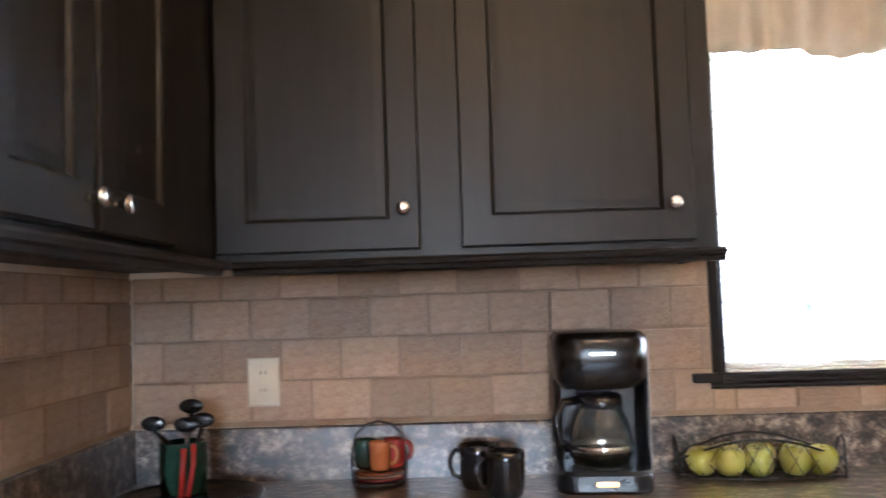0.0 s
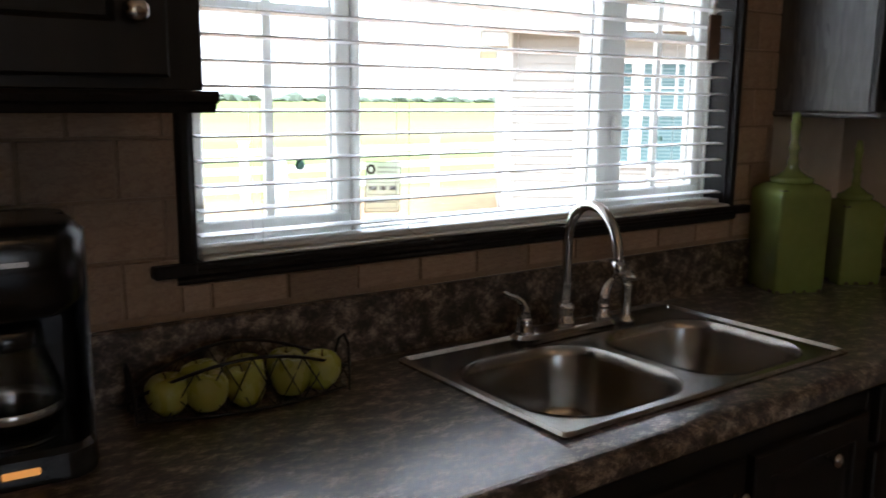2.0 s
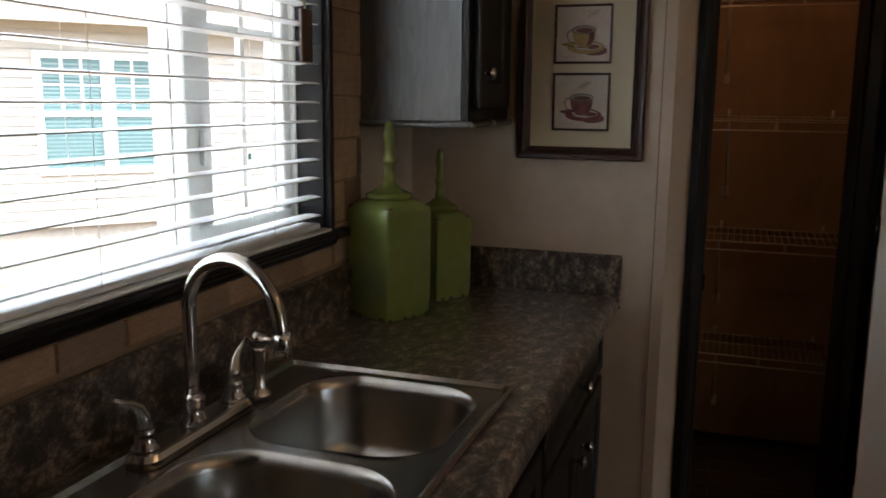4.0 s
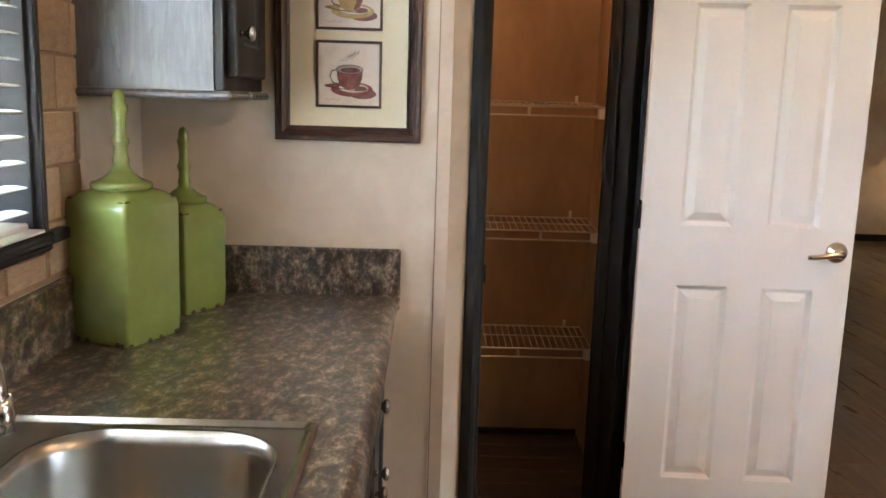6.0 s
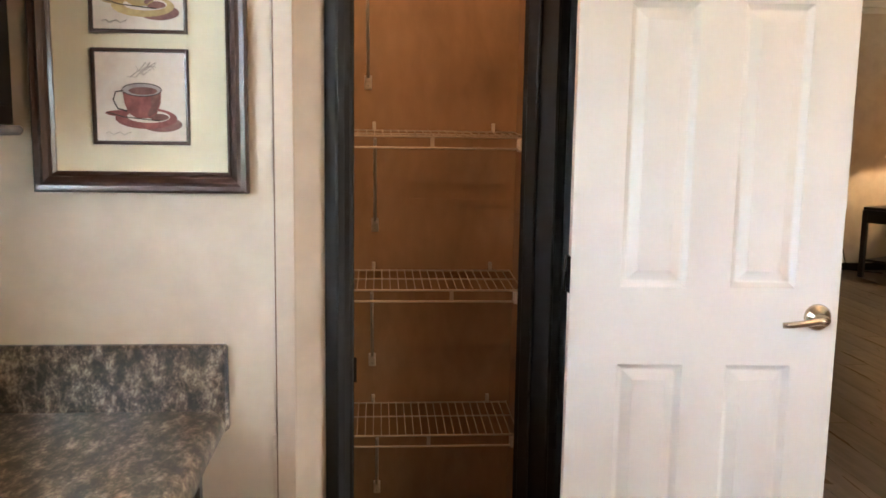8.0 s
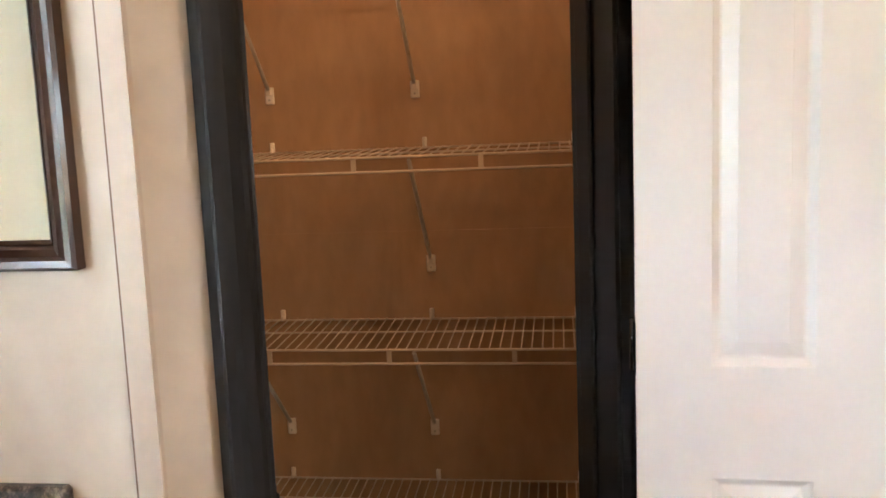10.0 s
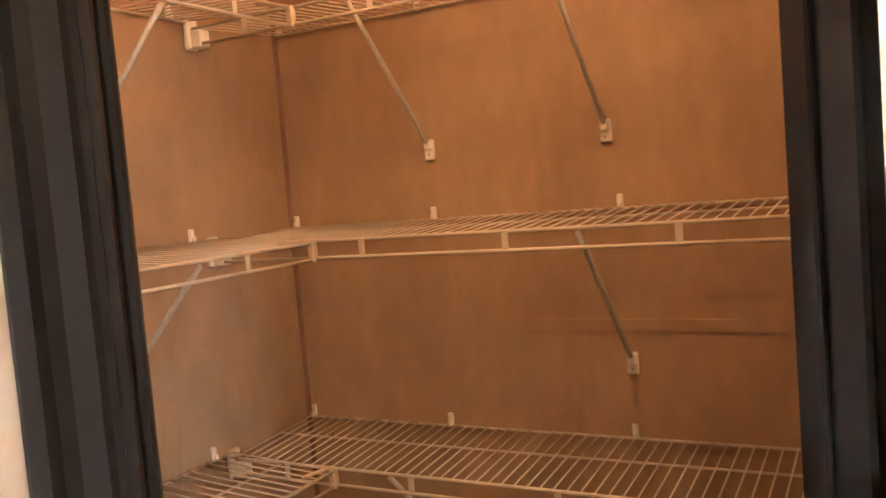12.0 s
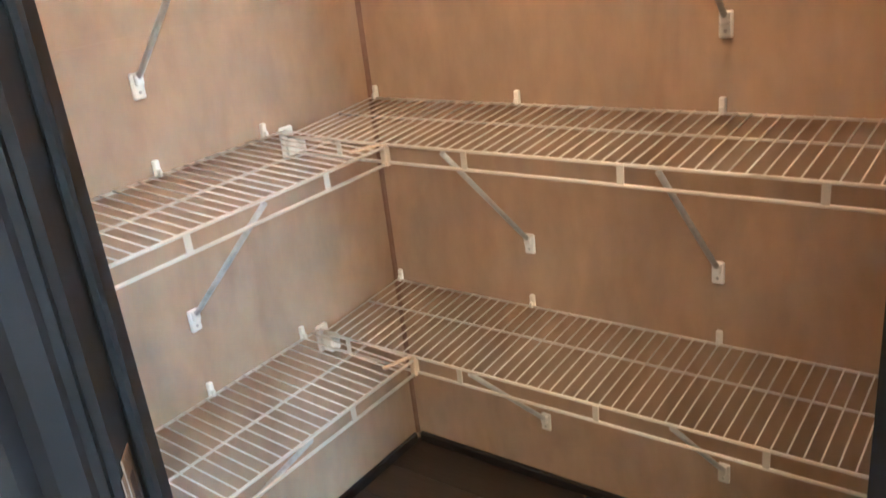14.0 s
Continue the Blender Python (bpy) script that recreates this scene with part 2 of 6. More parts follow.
M_IRON = mat("black_wire", (0.012, 0.011, 0.010), (0.020, 0.018, 0.016), 0.45, metal=0.4, fine=120, bump=0.1)
M_APPLE = mat("green_apple_skin", (0.27, 0.29, 0.05), (0.38, 0.32, 0.065), 0.28, scale=12, stretch=(1, 1, 0.4), fine=60, bump=0.03, grain=0.12, rnd=0.15)
M_STEM = mat("apple_stem", (0.10, 0.06, 0.03), None, 0.8)
M_OUTLET = mat("cream_outlet", (0.76, 0.71, 0.58), None, 0.35, bump=0.0, grain=0.02)
M_FRAME = mat("mahogany_frame", (0.040, 0.018, 0.012), (0.060, 0.028, 0.018), 0.42, scale=8, stretch=(1, 4, 4), fine=40, bump=0.1, coat=0.3)
M_MAT = mat("cream_matboard", (0.74, 0.69, 0.53), (0.71, 0.66, 0.50), 0.8, scale=4, fine=160, bump=0.05, grain=0.03)
M_PAPER = mat("print_paper", (0.66, 0.58, 0.52), (0.74, 0.70, 0.64), 0.7, scale=14, fine=90, bump=0.02, grain=0.08, dist=1.5)
M_CUPRED = mat("print_red", (0.33, 0.115, 0.10), (0.15, 0.045, 0.042), 0.7, scale=55, fine=160, bump=0.0, grain=0.2)
M_CUPYEL = mat("print_yellow", (0.55, 0.43, 0.19), (0.34, 0.24, 0.10), 0.7, scale=55, fine=160, bump=0.0, grain=0.2)
M_CUPIN = mat("print_grey", (0.42, 0.38, 0.38), (0.30, 0.26, 0.26), 0.7, scale=40, bump=0.0)
M_CUPSHADE = mat("print_dark_wash", (0.13, 0.055, 0.048), (0.24, 0.12, 0.10), 0.7, scale=60, fine=160, bump=0.0, grain=0.3)
M_INK = mat("print_ink", (0.06, 0.04, 0.035), None, 0.7, bump=0.0)
M_INKPALE = mat("print_pale_ink", (0.48, 0.42, 0.38), None, 0.7, bump=0.0)
M_FLOOR = mat("plank_floor_brown", (0.185, 0.135, 0.10), (0.105, 0.076, 0.056), 0.30, scale=4, stretch=(0.6, 5, 1), fine=26, bump=0.12, grain=0.3, rnd=0.25)
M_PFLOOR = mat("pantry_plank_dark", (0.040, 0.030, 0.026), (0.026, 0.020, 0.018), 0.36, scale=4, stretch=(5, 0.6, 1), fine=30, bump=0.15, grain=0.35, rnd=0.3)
M_SIDING = mat("cream_vinyl_siding", (0.28, 0.265, 0.238), (0.255, 0.24, 0.213), 0.55, scale=1.5, fine=30, bump=0.05, grain=0.05)
M_ROOF = mat("grey_shingle", (0.12, 0.11, 0.10), (0.08, 0.075, 0.07), 0.9, scale=8, fine=40, bump=0.3)
M_BLOCK = mat("weathered_timber", (0.22, 0.17, 0.13), (0.15, 0.12, 0.095), 0.85, scale=5, stretch=(0.5, 4, 4), fine=30, bump=0.4)
M_SHADEGLASS = mat("tinted_window_blind", (0.075, 0.135, 0.14), (0.06, 0.11, 0.115), 0.12, scale=2, bump=0.0, grain=0.05)
M_FARBLIND = mat("far_blind_slat", (0.11, 0.17, 0.175), (0.095, 0.15, 0.155), 0.5, bump=0.0, grain=0.05)
M_FENCE = mat("white_fence_vinyl", (0.80, 0.80, 0.80), None, 0.5, bump=0.0, grain=0.04)
M_TREES = mat("far_trees", (0.085, 0.105, 0.075), (0.065, 0.080, 0.058), 0.95, scale=0.3, fine=2.0, bump=0.0, grain=0.3)
M_GROUND = ground_material()
M_GLASS = glass("window_glass", (1, 1, 1), 0.0, 1.05)
M_CARAFE = glass("carafe_glass", (0.92, 0.94, 0.94), 0.0, 1.45)
M_LABEL = glass("window_sticker", (0.55, 0.59, 0.57), 1.0, 1.02)
M_DOT = mat("green_sticker", (0.09, 0.20, 0.15), None, 0.5, bump=0.0)
M_TASSEL = mat("brown_cord_tag", (0.12, 0.075, 0.05), (0.16, 0.10, 0.07), 0.5, fine=60, bump=0.1)
M_MUGRED = mat("red_glaze", (0.30, 0.025, 0.02), None, 0.2, bump=0.0, coat=0.3)
M_MUGORG = mat("orange_glaze", (0.42, 0.14, 0.045), None, 0.22, bump=0.0, coat=0.3)
M_MUGGRN = mat("dark_green_glaze", (0.018, 0.045, 0.030), None, 0.22, bump=0.0, coat=0.3)
M_CREAM = mat("cream_glaze", (0.60, 0.50, 0.38), None, 0.3, bump=0.0)
M_SHADE = glow("lamp_shade", (1.0, 0.50, 0.17), 0.9, (0.7, 0.45, 0.25))
M_SHADELIT = glow("lamp_shade_lit", (1.0, 0.45, 0.14), 0.035, (0.8, 0.6, 0.4))
M_LAMPBASE = mat("painted_porcelain", (0.52, 0.48, 0.38), (0.10, 0.09, 0.08), 0.2, scale=22, fine=60, bump=0.0, coat=0.4)
M_BULB = glow("warm_bulb_glass", (1.0, 0.55, 0.24), 3.0)
M_AMBER = glow("amber_switch", (1.0, 0.40, 0.09), 0.16, (0.5, 0.2, 0.05))
M_TABLE = mat("black_brown_table", (0.020, 0.014, 0.012), (0.032, 0.022, 0.018), 0.35, scale=6, stretch=(1, 6, 6), fine=30, bump=0.15)
M_SKIRT = mat("house_skirting_grey", (0.26, 0.24, 0.21), (0.20, 0.185, 0.165), 0.8, scale=3, fine=20, bump=0.2)
M_TEAL = mat("teal_plastic", (0.02, 0.22, 0.15), None, 0.4, bump=0.0)
M_BLUE = mat("blue_plastic", (0.42, 0.52, 0.60), None, 0.4, bump=0.0)
M_COFFEEBAND = mat("silver_band", (0.62, 0.62, 0.62), None, 0.22, metal=1, bump=0.0)


# ---- mesh helpers ----
def box(bm, x0, x1, y0, y1, z0, z1, bevel=0.0, m=None, seg=1):
    r = bmesh.ops.create_cube(bm, size=1)
    vs = r["verts"]
    bmesh.ops.scale(bm, vec=(abs(x1 - x0), abs(y1 - y0), abs(z1 - z0)), verts=vs)
    bmesh.ops.translate(bm, vec=((x0 + x1) / 2, (y0 + y1) / 2, (z0 + z1) / 2), verts=vs)
    if bevel:
        es = list({e for v in vs for e in v.link_edges})
        g = bmesh.ops.bevel(bm, geom=es, offset=bevel, segments=seg, profile=0.5, affect='EDGES')
        vs = list({v for f in g["faces"] for v in f.verts} | {v for v in vs if v.is_valid})
    if m is not None:
        bmesh.ops.transform(bm, matrix=m, verts=vs)
    return vs


def tube(bm, pts, r, n=8, closed=False, caps=True, radii=None):
    """A round rod along points."""
    pts = [Vector(p) for p in pts]
    rings, up = [], None
    k = len(pts)
    for i, p in enumerate(pts):
        if closed:
            d = pts[(i + 1) % k] - pts[i - 1]
        else:
            d = pts[min(i + 1, k - 1)] - pts[max(i - 1, 0)]
        d.normalize()
        if up is None:
            up = Vector((0, 0, 1)) if abs(d.z) < 0.9 else Vector((1, 0, 0))
        side = d.cross(up)
        if side.length < 1e-5:
            side = d.cross(Vector((0, 1, 0)))
        side.normalize()
        up = side.cross(d).normalized()
        rr = radii[i] if radii else r
        rings.append([bm.verts.new(p + rr * (math.cos(a) * side + math.sin(a) * up)) for a in (2 * math.pi * j / n for j in range(n))])
    for i in range(k if closed else k - 1):
        a, b = rings[i], rings[(i + 1) % k]
        for j in range(n):
            f = bm.faces.new((a[j], a[(j + 1) % n], b[(j + 1) % n], b[j]))
            f.smooth = True
    if caps and not closed:
        bm.faces.new(rings[0][::-1])
        bm.faces.new(rings[-1])


def lathe(bm, prof, n=32, cx=0, cy=0, smooth=True, caps=True):
    """Turns a profile of (radius, z) round the z axis."""
    rings = []
    for r, z in prof:
        rings.append([bm.verts.new((cx + r * math.cos(2 * math.pi * j / n), cy + r * math.sin(2 * math.pi * j / n), z)) for j in range(n)])
    for a, b in zip(rings, rings[1:]):
        for j in range(n):
            f = bm.faces.new((a[j], a[(j + 1) % n], b[(j + 1) % n], b[j]))
            f.smooth = smooth
    if caps:
        bm.faces.new(rings[0][::-1])
        bm.faces.new(rings[-1])


def loops(bm, outline, close_last=True):
    """Joins rings of equal length of points with quads."""
    rings = [[bm.verts.new(p) for p in ring] for ring in outline]
    n = len(rings[0])
    for a, b in zip(rings, rings[1:]):
        for j in range(n):
            bm.faces.new((a[j], a[(j + 1) % n], b[(j + 1) % n], b[j]))
    if close_last:
        bm.faces.new(rings[-1])
    return rings


def rrect(x0, x1, y0, y1, r, z, n=6):
    pts = []
    for cx, cy, a in ((x1 - r, y1 - r, 0), (x0 + r, y1 - r, 90), (x0 + r, y0 + r, 180), (x1 - r, y0 + r, 270)):
        for i in range(n + 1):
            t = radians(a + 90 * i / n)
            pts.append((cx + r * math.cos(t), cy + r * math.sin(t), z))
    return pts


def prism(bm, poly, axis, a, b):
    """Extrudes a closed 2D outline along an axis from a to b."""
    def at(p, t):
        return {'x': (t, p[0], p[1]), 'y': (p[0], t, p[1]), 'z': (p[0], p[1], t)}[axis]
    r0 = [bm.verts.new(at(p, a)) for p in poly]
    r1 = [bm.verts.new(at(p, b)) for p in poly]
    n = len(poly)
    for j in range(n):
        bm.faces.new((r0[j], r0[(j + 1) % n], r1[(j + 1) % n], r1[j]))
    bm.faces.new(r0[::-1])
    bm.faces.new(r1)


def finish(bm, name, material):
    bmesh.ops.recalc_face_normals(bm, faces=bm.faces[:])
    me = bpy.data.meshes.new(name)
    bm.to_mesh(me)
    bm.free()
    me.materials.append(material)
    return me


def part(name, bm, material, parent, label=""):
    ob = new(name, finish(bm, name, material))
    ob.parent = parent
    return tagged(ob, label) if label else ob


def thing(name, at, label, category, group="", rz=0.0, kind=""):
    ob = new(name)
    ob.empty_display_size = 0.1
    ob.matrix_world = pose(*at, 0, 0, rz)
    return tagged(ob, label, category, group, kind)


def whole(name, bm, material, label="", category="", kind="", group=""):
    return tagged(new(name, finish(bm, name, material)), label, category, group, kind)


def boxes(*items, bevel=0.0):
    bm = bmesh.new()
    for it in items:
        box(bm, *it, bevel=bevel)
    return bm


def child(name, mesh, parent, m):
    ob = new(name, mesh)
    ob.parent = parent
    ob.matrix_local = m
    return ob


# ---- plan ----
XW, XE = -1.89, 8.85            # west wall by the corner cabinets, far wall of the living room
YS = -7.6                       # south wall
ZC = 2.74                       # ceiling
PX, PEND = 1.735, -0.768        # face and end of the picture wall
PB, PL, PR = 3.065, -0.078, -1.385   # pantry: back wall, window-side wall, opposite wall
CT = 0.912                      # counter top
BS = 1.045                      # top of the counter's upstand
WX0, WX1, WZ0, WZ1 = -0.386, 1.152, 1.125, 2.10   # window opening
D45 = Matrix.Rotation(radians(-45), 4, 'Z')   # along the slanted pantry wall: local x runs from the corner, local y into the pantry
S0 = 1.770


def slant(s, k, z=0.0):
    """The pose on the slanted pantry wall, s along it and k across it (0.688 is its kitchen face)."""
    return Matrix.Translation(((s + k) / math.sqrt(2), (k - s) / math.sqrt(2), z)) @ D45


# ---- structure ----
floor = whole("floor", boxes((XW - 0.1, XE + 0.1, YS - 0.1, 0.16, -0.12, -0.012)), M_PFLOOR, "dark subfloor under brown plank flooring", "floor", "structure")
ceiling = whole("ceiling", boxes((XW - 0.1, XE + 0.1, YS - 0.1, 0.16, ZC, ZC + 0.1)), M_CEIL, "plain off-white textured ceiling", "ceiling", "structure")

wall_north = whole("wall_north", boxes((XW - 0.1, WX0, 0.0, 0.16, -0.12, ZC), (WX1, XE + 0.1, 0.0, 0.16, -0.12, ZC), (WX0, WX1, 0.0, 0.16, -0.12, WZ0), (WX0, WX1, 0.0, 0.16, WZ1, ZC)),
                   M_WALL, "cream wallboard wall with the kitchen window", "wall", "structure")
wall_west = whole("wall_west", boxes((XW - 0.1, XW, YS - 0.1, 0.0, -0.12, ZC)), M_WALL, "cream wallboard kitchen wall behind the cabinets", "wall", "structure")
wall_east = whole("wall_east", boxes((XE, XE + 0.1, YS - 0.1, 0.0, -0.12, ZC)), M_WALL, "cream wallboard living room wall", "wall", "structure")
sw = (-1.75, -0.35)
wall_south = whole("wall_south", boxes((XW, sw[0], YS - 0.1, YS, -0.12, ZC), (sw[1], XE, YS - 0.1, YS, -0.12, ZC), (sw[0], sw[1], YS - 0.1, YS, -0.12, 0.9), (sw[0], sw[1], YS - 0.1, YS, 2.1, ZC)), M_WALL, "cream wallboard wall with one wide window", "wall", "structure")
h = (sw[1] - sw[0]) / 2
w = thing("window_2", (sum(sw) / 2, YS - 0.05, 0.9), "wide white vinyl window in the far wall", "window", kind="structure", rz=180)
part("window_frame", boxes((-h, h, -0.03, 0.04, 0, 0.05), (-h, h, -0.03, 0.04, 1.15, 1.20), (-h, -h + 0.05, -0.03, 0.04, 0.05, 1.15), (h - 0.05, h, -0.03, 0.04, 0.05, 1.15), (-0.03, 0.03, -0.03, 0.04, 0.05, 1.15)), M_VINYL, w)

wall_picture = whole("wall_pantry_west", boxes((PX, PX + 0.095, PEND - 0.0, 0.0, 0.0, ZC)), M_WALL, "cream wallboard wall end beside the pantry", "wall", "structure")
# slanted wall with the pantry doorway
bm = bmesh.new()
OP0, OP1, OPZ = 1.915, 2.600, 2.055
m0 = slant(0, 0.688)
SEND = 2.72
box(bm, S0 - 0.002, OP0, 0, 0.088, 0, ZC, m=m0)
box(bm, OP1, SEND, 0, 0.088, 0, ZC, m=m0)
box(bm, OP0, OP1, 0, 0.088, OPZ, ZC, m=m0)
wall_slant = whole("wall_pantry_slant", bm, M_WALL, "cream slanted wall with the pantry doorway", "wall", "structure")
cx, cy = (SEND + 0.688) / math.sqrt(2), (0.688 - SEND) / math.sqrt(2)
wall_ps = whole("wall_pantry_south", boxes((cx + 0.02, PB + 0.09, PR - 0.085, PR, 0, ZC)), M_WALL, "cream wallboard wall beside the pantry", "wall", "structure")
whole("wall_pantry_east", boxes((PB, PB + 0.09, PR + 0.001, 0.0, 0, ZC)), M_WALL, "wallboard wall behind the pantry", "wall", "structure")

# brown wallboard lining of the pantry, in panels with battens
lin = 0.006
whole("pantry_lining_back", boxes((PB - lin, PB - 0.001, PR + 0.002, PL, 0.0, 2.43)), M_PANTRY, "brown wallboard lining of the pantry's back wall", "wall panel", "structure")
whole("pantry_lining_north", boxes((PX + 0.101, PB - lin, PL, -0.001, 0.0, 2.43)), M_PANTRY, "brown wallboard lining of the pantry's side wall", "wall panel", "structure")
whole("pantry_lining_south", boxes((cx + 0.10, PB - lin - 0.001, PR + 0.001, PR + lin, 0.0, 2.43)), M_PANTRY, "brown wallboard lining of the pantry's side wall", "wall panel", "structure")
whole("pantry_lining_west", boxes((PX + 0.096, PX + 0.101, PEND + 0.06, PL - 0.001, 0.0, 2.43)), M_PANTRY, "brown wallboard lining inside the pantry's front", "wall panel", "structure")
whole("pantry_ceiling", boxes((PX + 0.1, PB - 0.002, PR + 0.002, -0.002, 2.44, 2.47)), M_CEIL, "white pantry ceiling", "ceiling", "structure")
bm = bmesh.new()
prism(bm, [(PB - lin - 0.009, PL - 0.0005), (PB - lin - 0.006, PL - 0.005), (PB - lin - 0.0005, PL - 0.009), (PB - lin - 0.0003, PL - 0.0003)], 'z', 0.02, 2.43)
whole("pantry_corner_trim", bm, M_CBEAD, "slim corner bead in the pantry", "trim", "structure")
# seams between the lining panels
bm = boxes((PB - lin - 0.0035, PB - lin, PR + 0.01, PL - 0.02, 1.165, 1.190))
whole("pantry_batten", bm, M_PANTRY, "flat batten across the pantry's back wall", "trim", "structure")
bm = boxes((PX + 0.12, PB - 0.02, PL - 0.0035, PL, 1.165, 1.190))
whole("pantry_batten", bm, M_PANTRY, "flat batten across the pantry's side wall", "trim", "structure")
bm = boxes((PB - lin - 0.014, PB - lin - 0.001, PR + 0.01, PL - 0.016, 0.0, 0.030), (PX + 0.12, PB - lin - 0.016, PL - 0.014, PL - 0.001, 0.0, 0.030), bevel=0.004)
whole("baseboard_pantry", bm, M_DARKTRIM, "dark quarter-round along the pantry floor", "baseboard", "structure")

# corner trims and seams of the picture wall
bm = boxes((PX - 0.004, PX + 0.0, PEND - 0.002, PEND + 0.030, 0.0, ZC - 0.002))
box(bm, 0.0, 0.006, -0.004, 0.0, 0.0, ZC - 0.002, m=slant(S0, 0.688))
whole("trim_corner", bm, M_BATTEN, "tan corner batten on the wall end", "trim", "structure")
whole("trim_gap", boxes((PX - 0.0035, PX - 0.0002, PEND + 0.0302, PEND + 0.0325, 0.0, ZC - 0.002)), M_CBEAD, "thin dark joint beside the corner batten", "trim", "structure")
whole("trim_seam", boxes((PX - 0.003, PX, -0.745, -0.728, 0.0, 0.86)), M_BATTEN, "narrow wall batten beside the base cabinet", "trim", "structure")
bm = boxes((PX - 0.012, PX, PEND + 0.03, -0.61, 0.0, 0.08), (XE - 0.012, XE, YS, -0.02, 0.0, 0.08), bevel=0.003)
whole("baseboard", bm, M_DARKTRIM, "dark stained baseboard", "baseboard", "structure")
whole("trim_wall_seam", boxes((XE - 0.004, XE, -6.52, -6.48, 0.08, 2.70)), M_WALL, "cream batten on the living room wall", "trim", "structure")
bm = boxes((XE - 0.05, XE, YS, 0.0, ZC - 0.06, ZC - 0.001), bevel=0.01)
whole("trim_crown", bm, M_CEIL, "white crown moulding of the living room", "trim", "structure")

# ---- window ----
win = thing("window_1", (0, 0, 0), "white three-part vinyl window with grilles on its side sashes", "window", kind="structure")
YG = 0.095
part("window_frame", boxes((WX0, WX1, 0.07, 0.15, WZ0, 1.150), (WX0, WX1, 0.07, 0.15, 2.05, WZ1), (WX0, WX0 + 0.022, 0.07, 0.15, 1.150, 2.05), (WX1 - 0.022, WX1, 0.07, 0.15, 1.150, 2.05), bevel=0.003), M_VINYL, win)
for i, (a, b) in enumerate(((-0.012, 0.006), (0.700, 0.738))):
    part("mullion", boxes((a, b, 0.072, 0.15, 1.150, 2.05), bevel=0.004), M_VINYL, win)


def sash(x0, x1, wl, wr):
    s = part("sash", boxes((x0, x1, 0.080, 0.125, 1.150, 1.205), (x0, x1, 0.080, 0.125, 2.0, 2.05), (x0, x0 + wl, 0.080, 0.125, 1.205, 2.0), (x1 - wr, x1, 0.080, 0.125, 1.205, 2.0), bevel=0.004), M_VINYL, win)
    mid = (x0 + wl + x1 - wr) / 2
    part("muntin", boxes((mid - 0.009, mid + 0.009, 0.096, 0.108, 1.205, 2.0)), M_VINYL, s)
    part("muntin", boxes((x0 + wl, x1 - wr, 0.098, 0.106, 1.598, 1.617)), M_VINYL, s)
    g = part("pane", boxes((x0 + wl - 0.004, x1 - wr + 0.004, 0.110, 0.113, 1.20, 2.004)), M_GLASS, s)
    g.visible_shadow = False
    part("gasket", boxes((x0 + wl - 0.001, x0 + wl + 0.003, 0.102, 0.1095, 1.206, 1.999), (x1 - wr - 0.003, x1 - wr + 0.001, 0.102, 0.1095, 1.206, 1.999)), M_BRACE, s)
    return s


sash(WX0 + 0.022, -0.013, 0.036, 0.034)
s2 = sash(0.739, WX1 - 0.022, 0.062, 0.036)
bm = boxes((0.755, 0.768, 0.066, 0.080, 1.33, 1.40), bevel=0.003)
box(bm, 0.757, 0.766, 0.048, 0.066, 1.36, 1.372, bevel=0.002)
part("sash_latch", bm, M_VINYL, s2, "small white sash latch")
part("centre_rail", boxes((0.006, 0.700, 0.085, 0.13, 1.150, 1.168), (0.006, 0.700, 0.085, 0.13, 2.03, 2.05), bevel=0.003), M_VINYL, win)
g = part("pane", boxes((0.004, 0.702, 0.110, 0.113, 1.165, 2.035)), M_GLASS, win)
g.visible_shadow = False
part("gasket", boxes((0.006, 0.010, 0.102, 0.1095, 1.168, 2.03), (0.696, 0.700, 0.102, 0.1095, 1.168, 2.03)), M_BRACE, win)

# dark wooden lining, casing, stool and apron
trim = thing("trim_window", (0, 0, 0), "dark stained wooden window casing with a moulded stool", "window trim", kind="structure")
part("reveal", boxes((WX0 - 0.001, WX0 + 0.012, 0.0, 0.07, WZ0 + 0.024, WZ1), (WX1 - 0.012, WX1 + 0.001, 0.0, 0.07, WZ0 + 0.024, WZ1), (WX0 + 0.012, WX1 - 0.012, 0.0, 0.07, WZ1 - 0.012, WZ1)), M_DARKTRIM, trim)
for a, b in ((WX0 - 0.022, WX0 + 0.004), (WX1 - 0.004, WX1 + 0.022)):
    bm = bmesh.new()
    prism(bm, [(a, 0.0), (a, -0.014), (a + 0.003, -0.018), (a + 0.010, -0.016), (b - 0.008, -0.016), (b - 0.004, -0.013), (b, -0.010), (b, 0.0)], 'z', WZ0 + 0.024, WZ1 + 0.05)
    part("side_casing", bm, M_DARKTRIM, trim)
part("head_casing", boxes((WX0 - 0.07, WX1 + 0.07, -0.022, 0.0, WZ1 + 0.05, WZ1 + 0.12), bevel=0.004), M_DARKTRIM, trim)
bm = bmesh.new()
prism(bm, [(0.072, WZ0 + 0.001), (0.072, WZ0 + 0.024), (-0.024, WZ0 + 0.024), (-0.030, WZ0 + 0.020), (-0.031, WZ0 + 0.013), (-0.026, WZ0 + 0.010), (-0.028, WZ0 + 0.004), (-0.024, WZ0 + 0.001)], 'x', WX0 + 0.001, WX1 - 0.001)
part("stool", bm, M_DARKTRIM, trim)
for a, b in ((WX0 - 0.076, WX0 + 0.001), (WX1 - 0.001, WX1 + 0.076)):
    part("stool_horn", boxes((a, b, -0.031, -0.001, WZ0 + 0.001, WZ0 + 0.024), bevel=0.004), M_DARKTRIM, trim)
bm = bmesh.new()
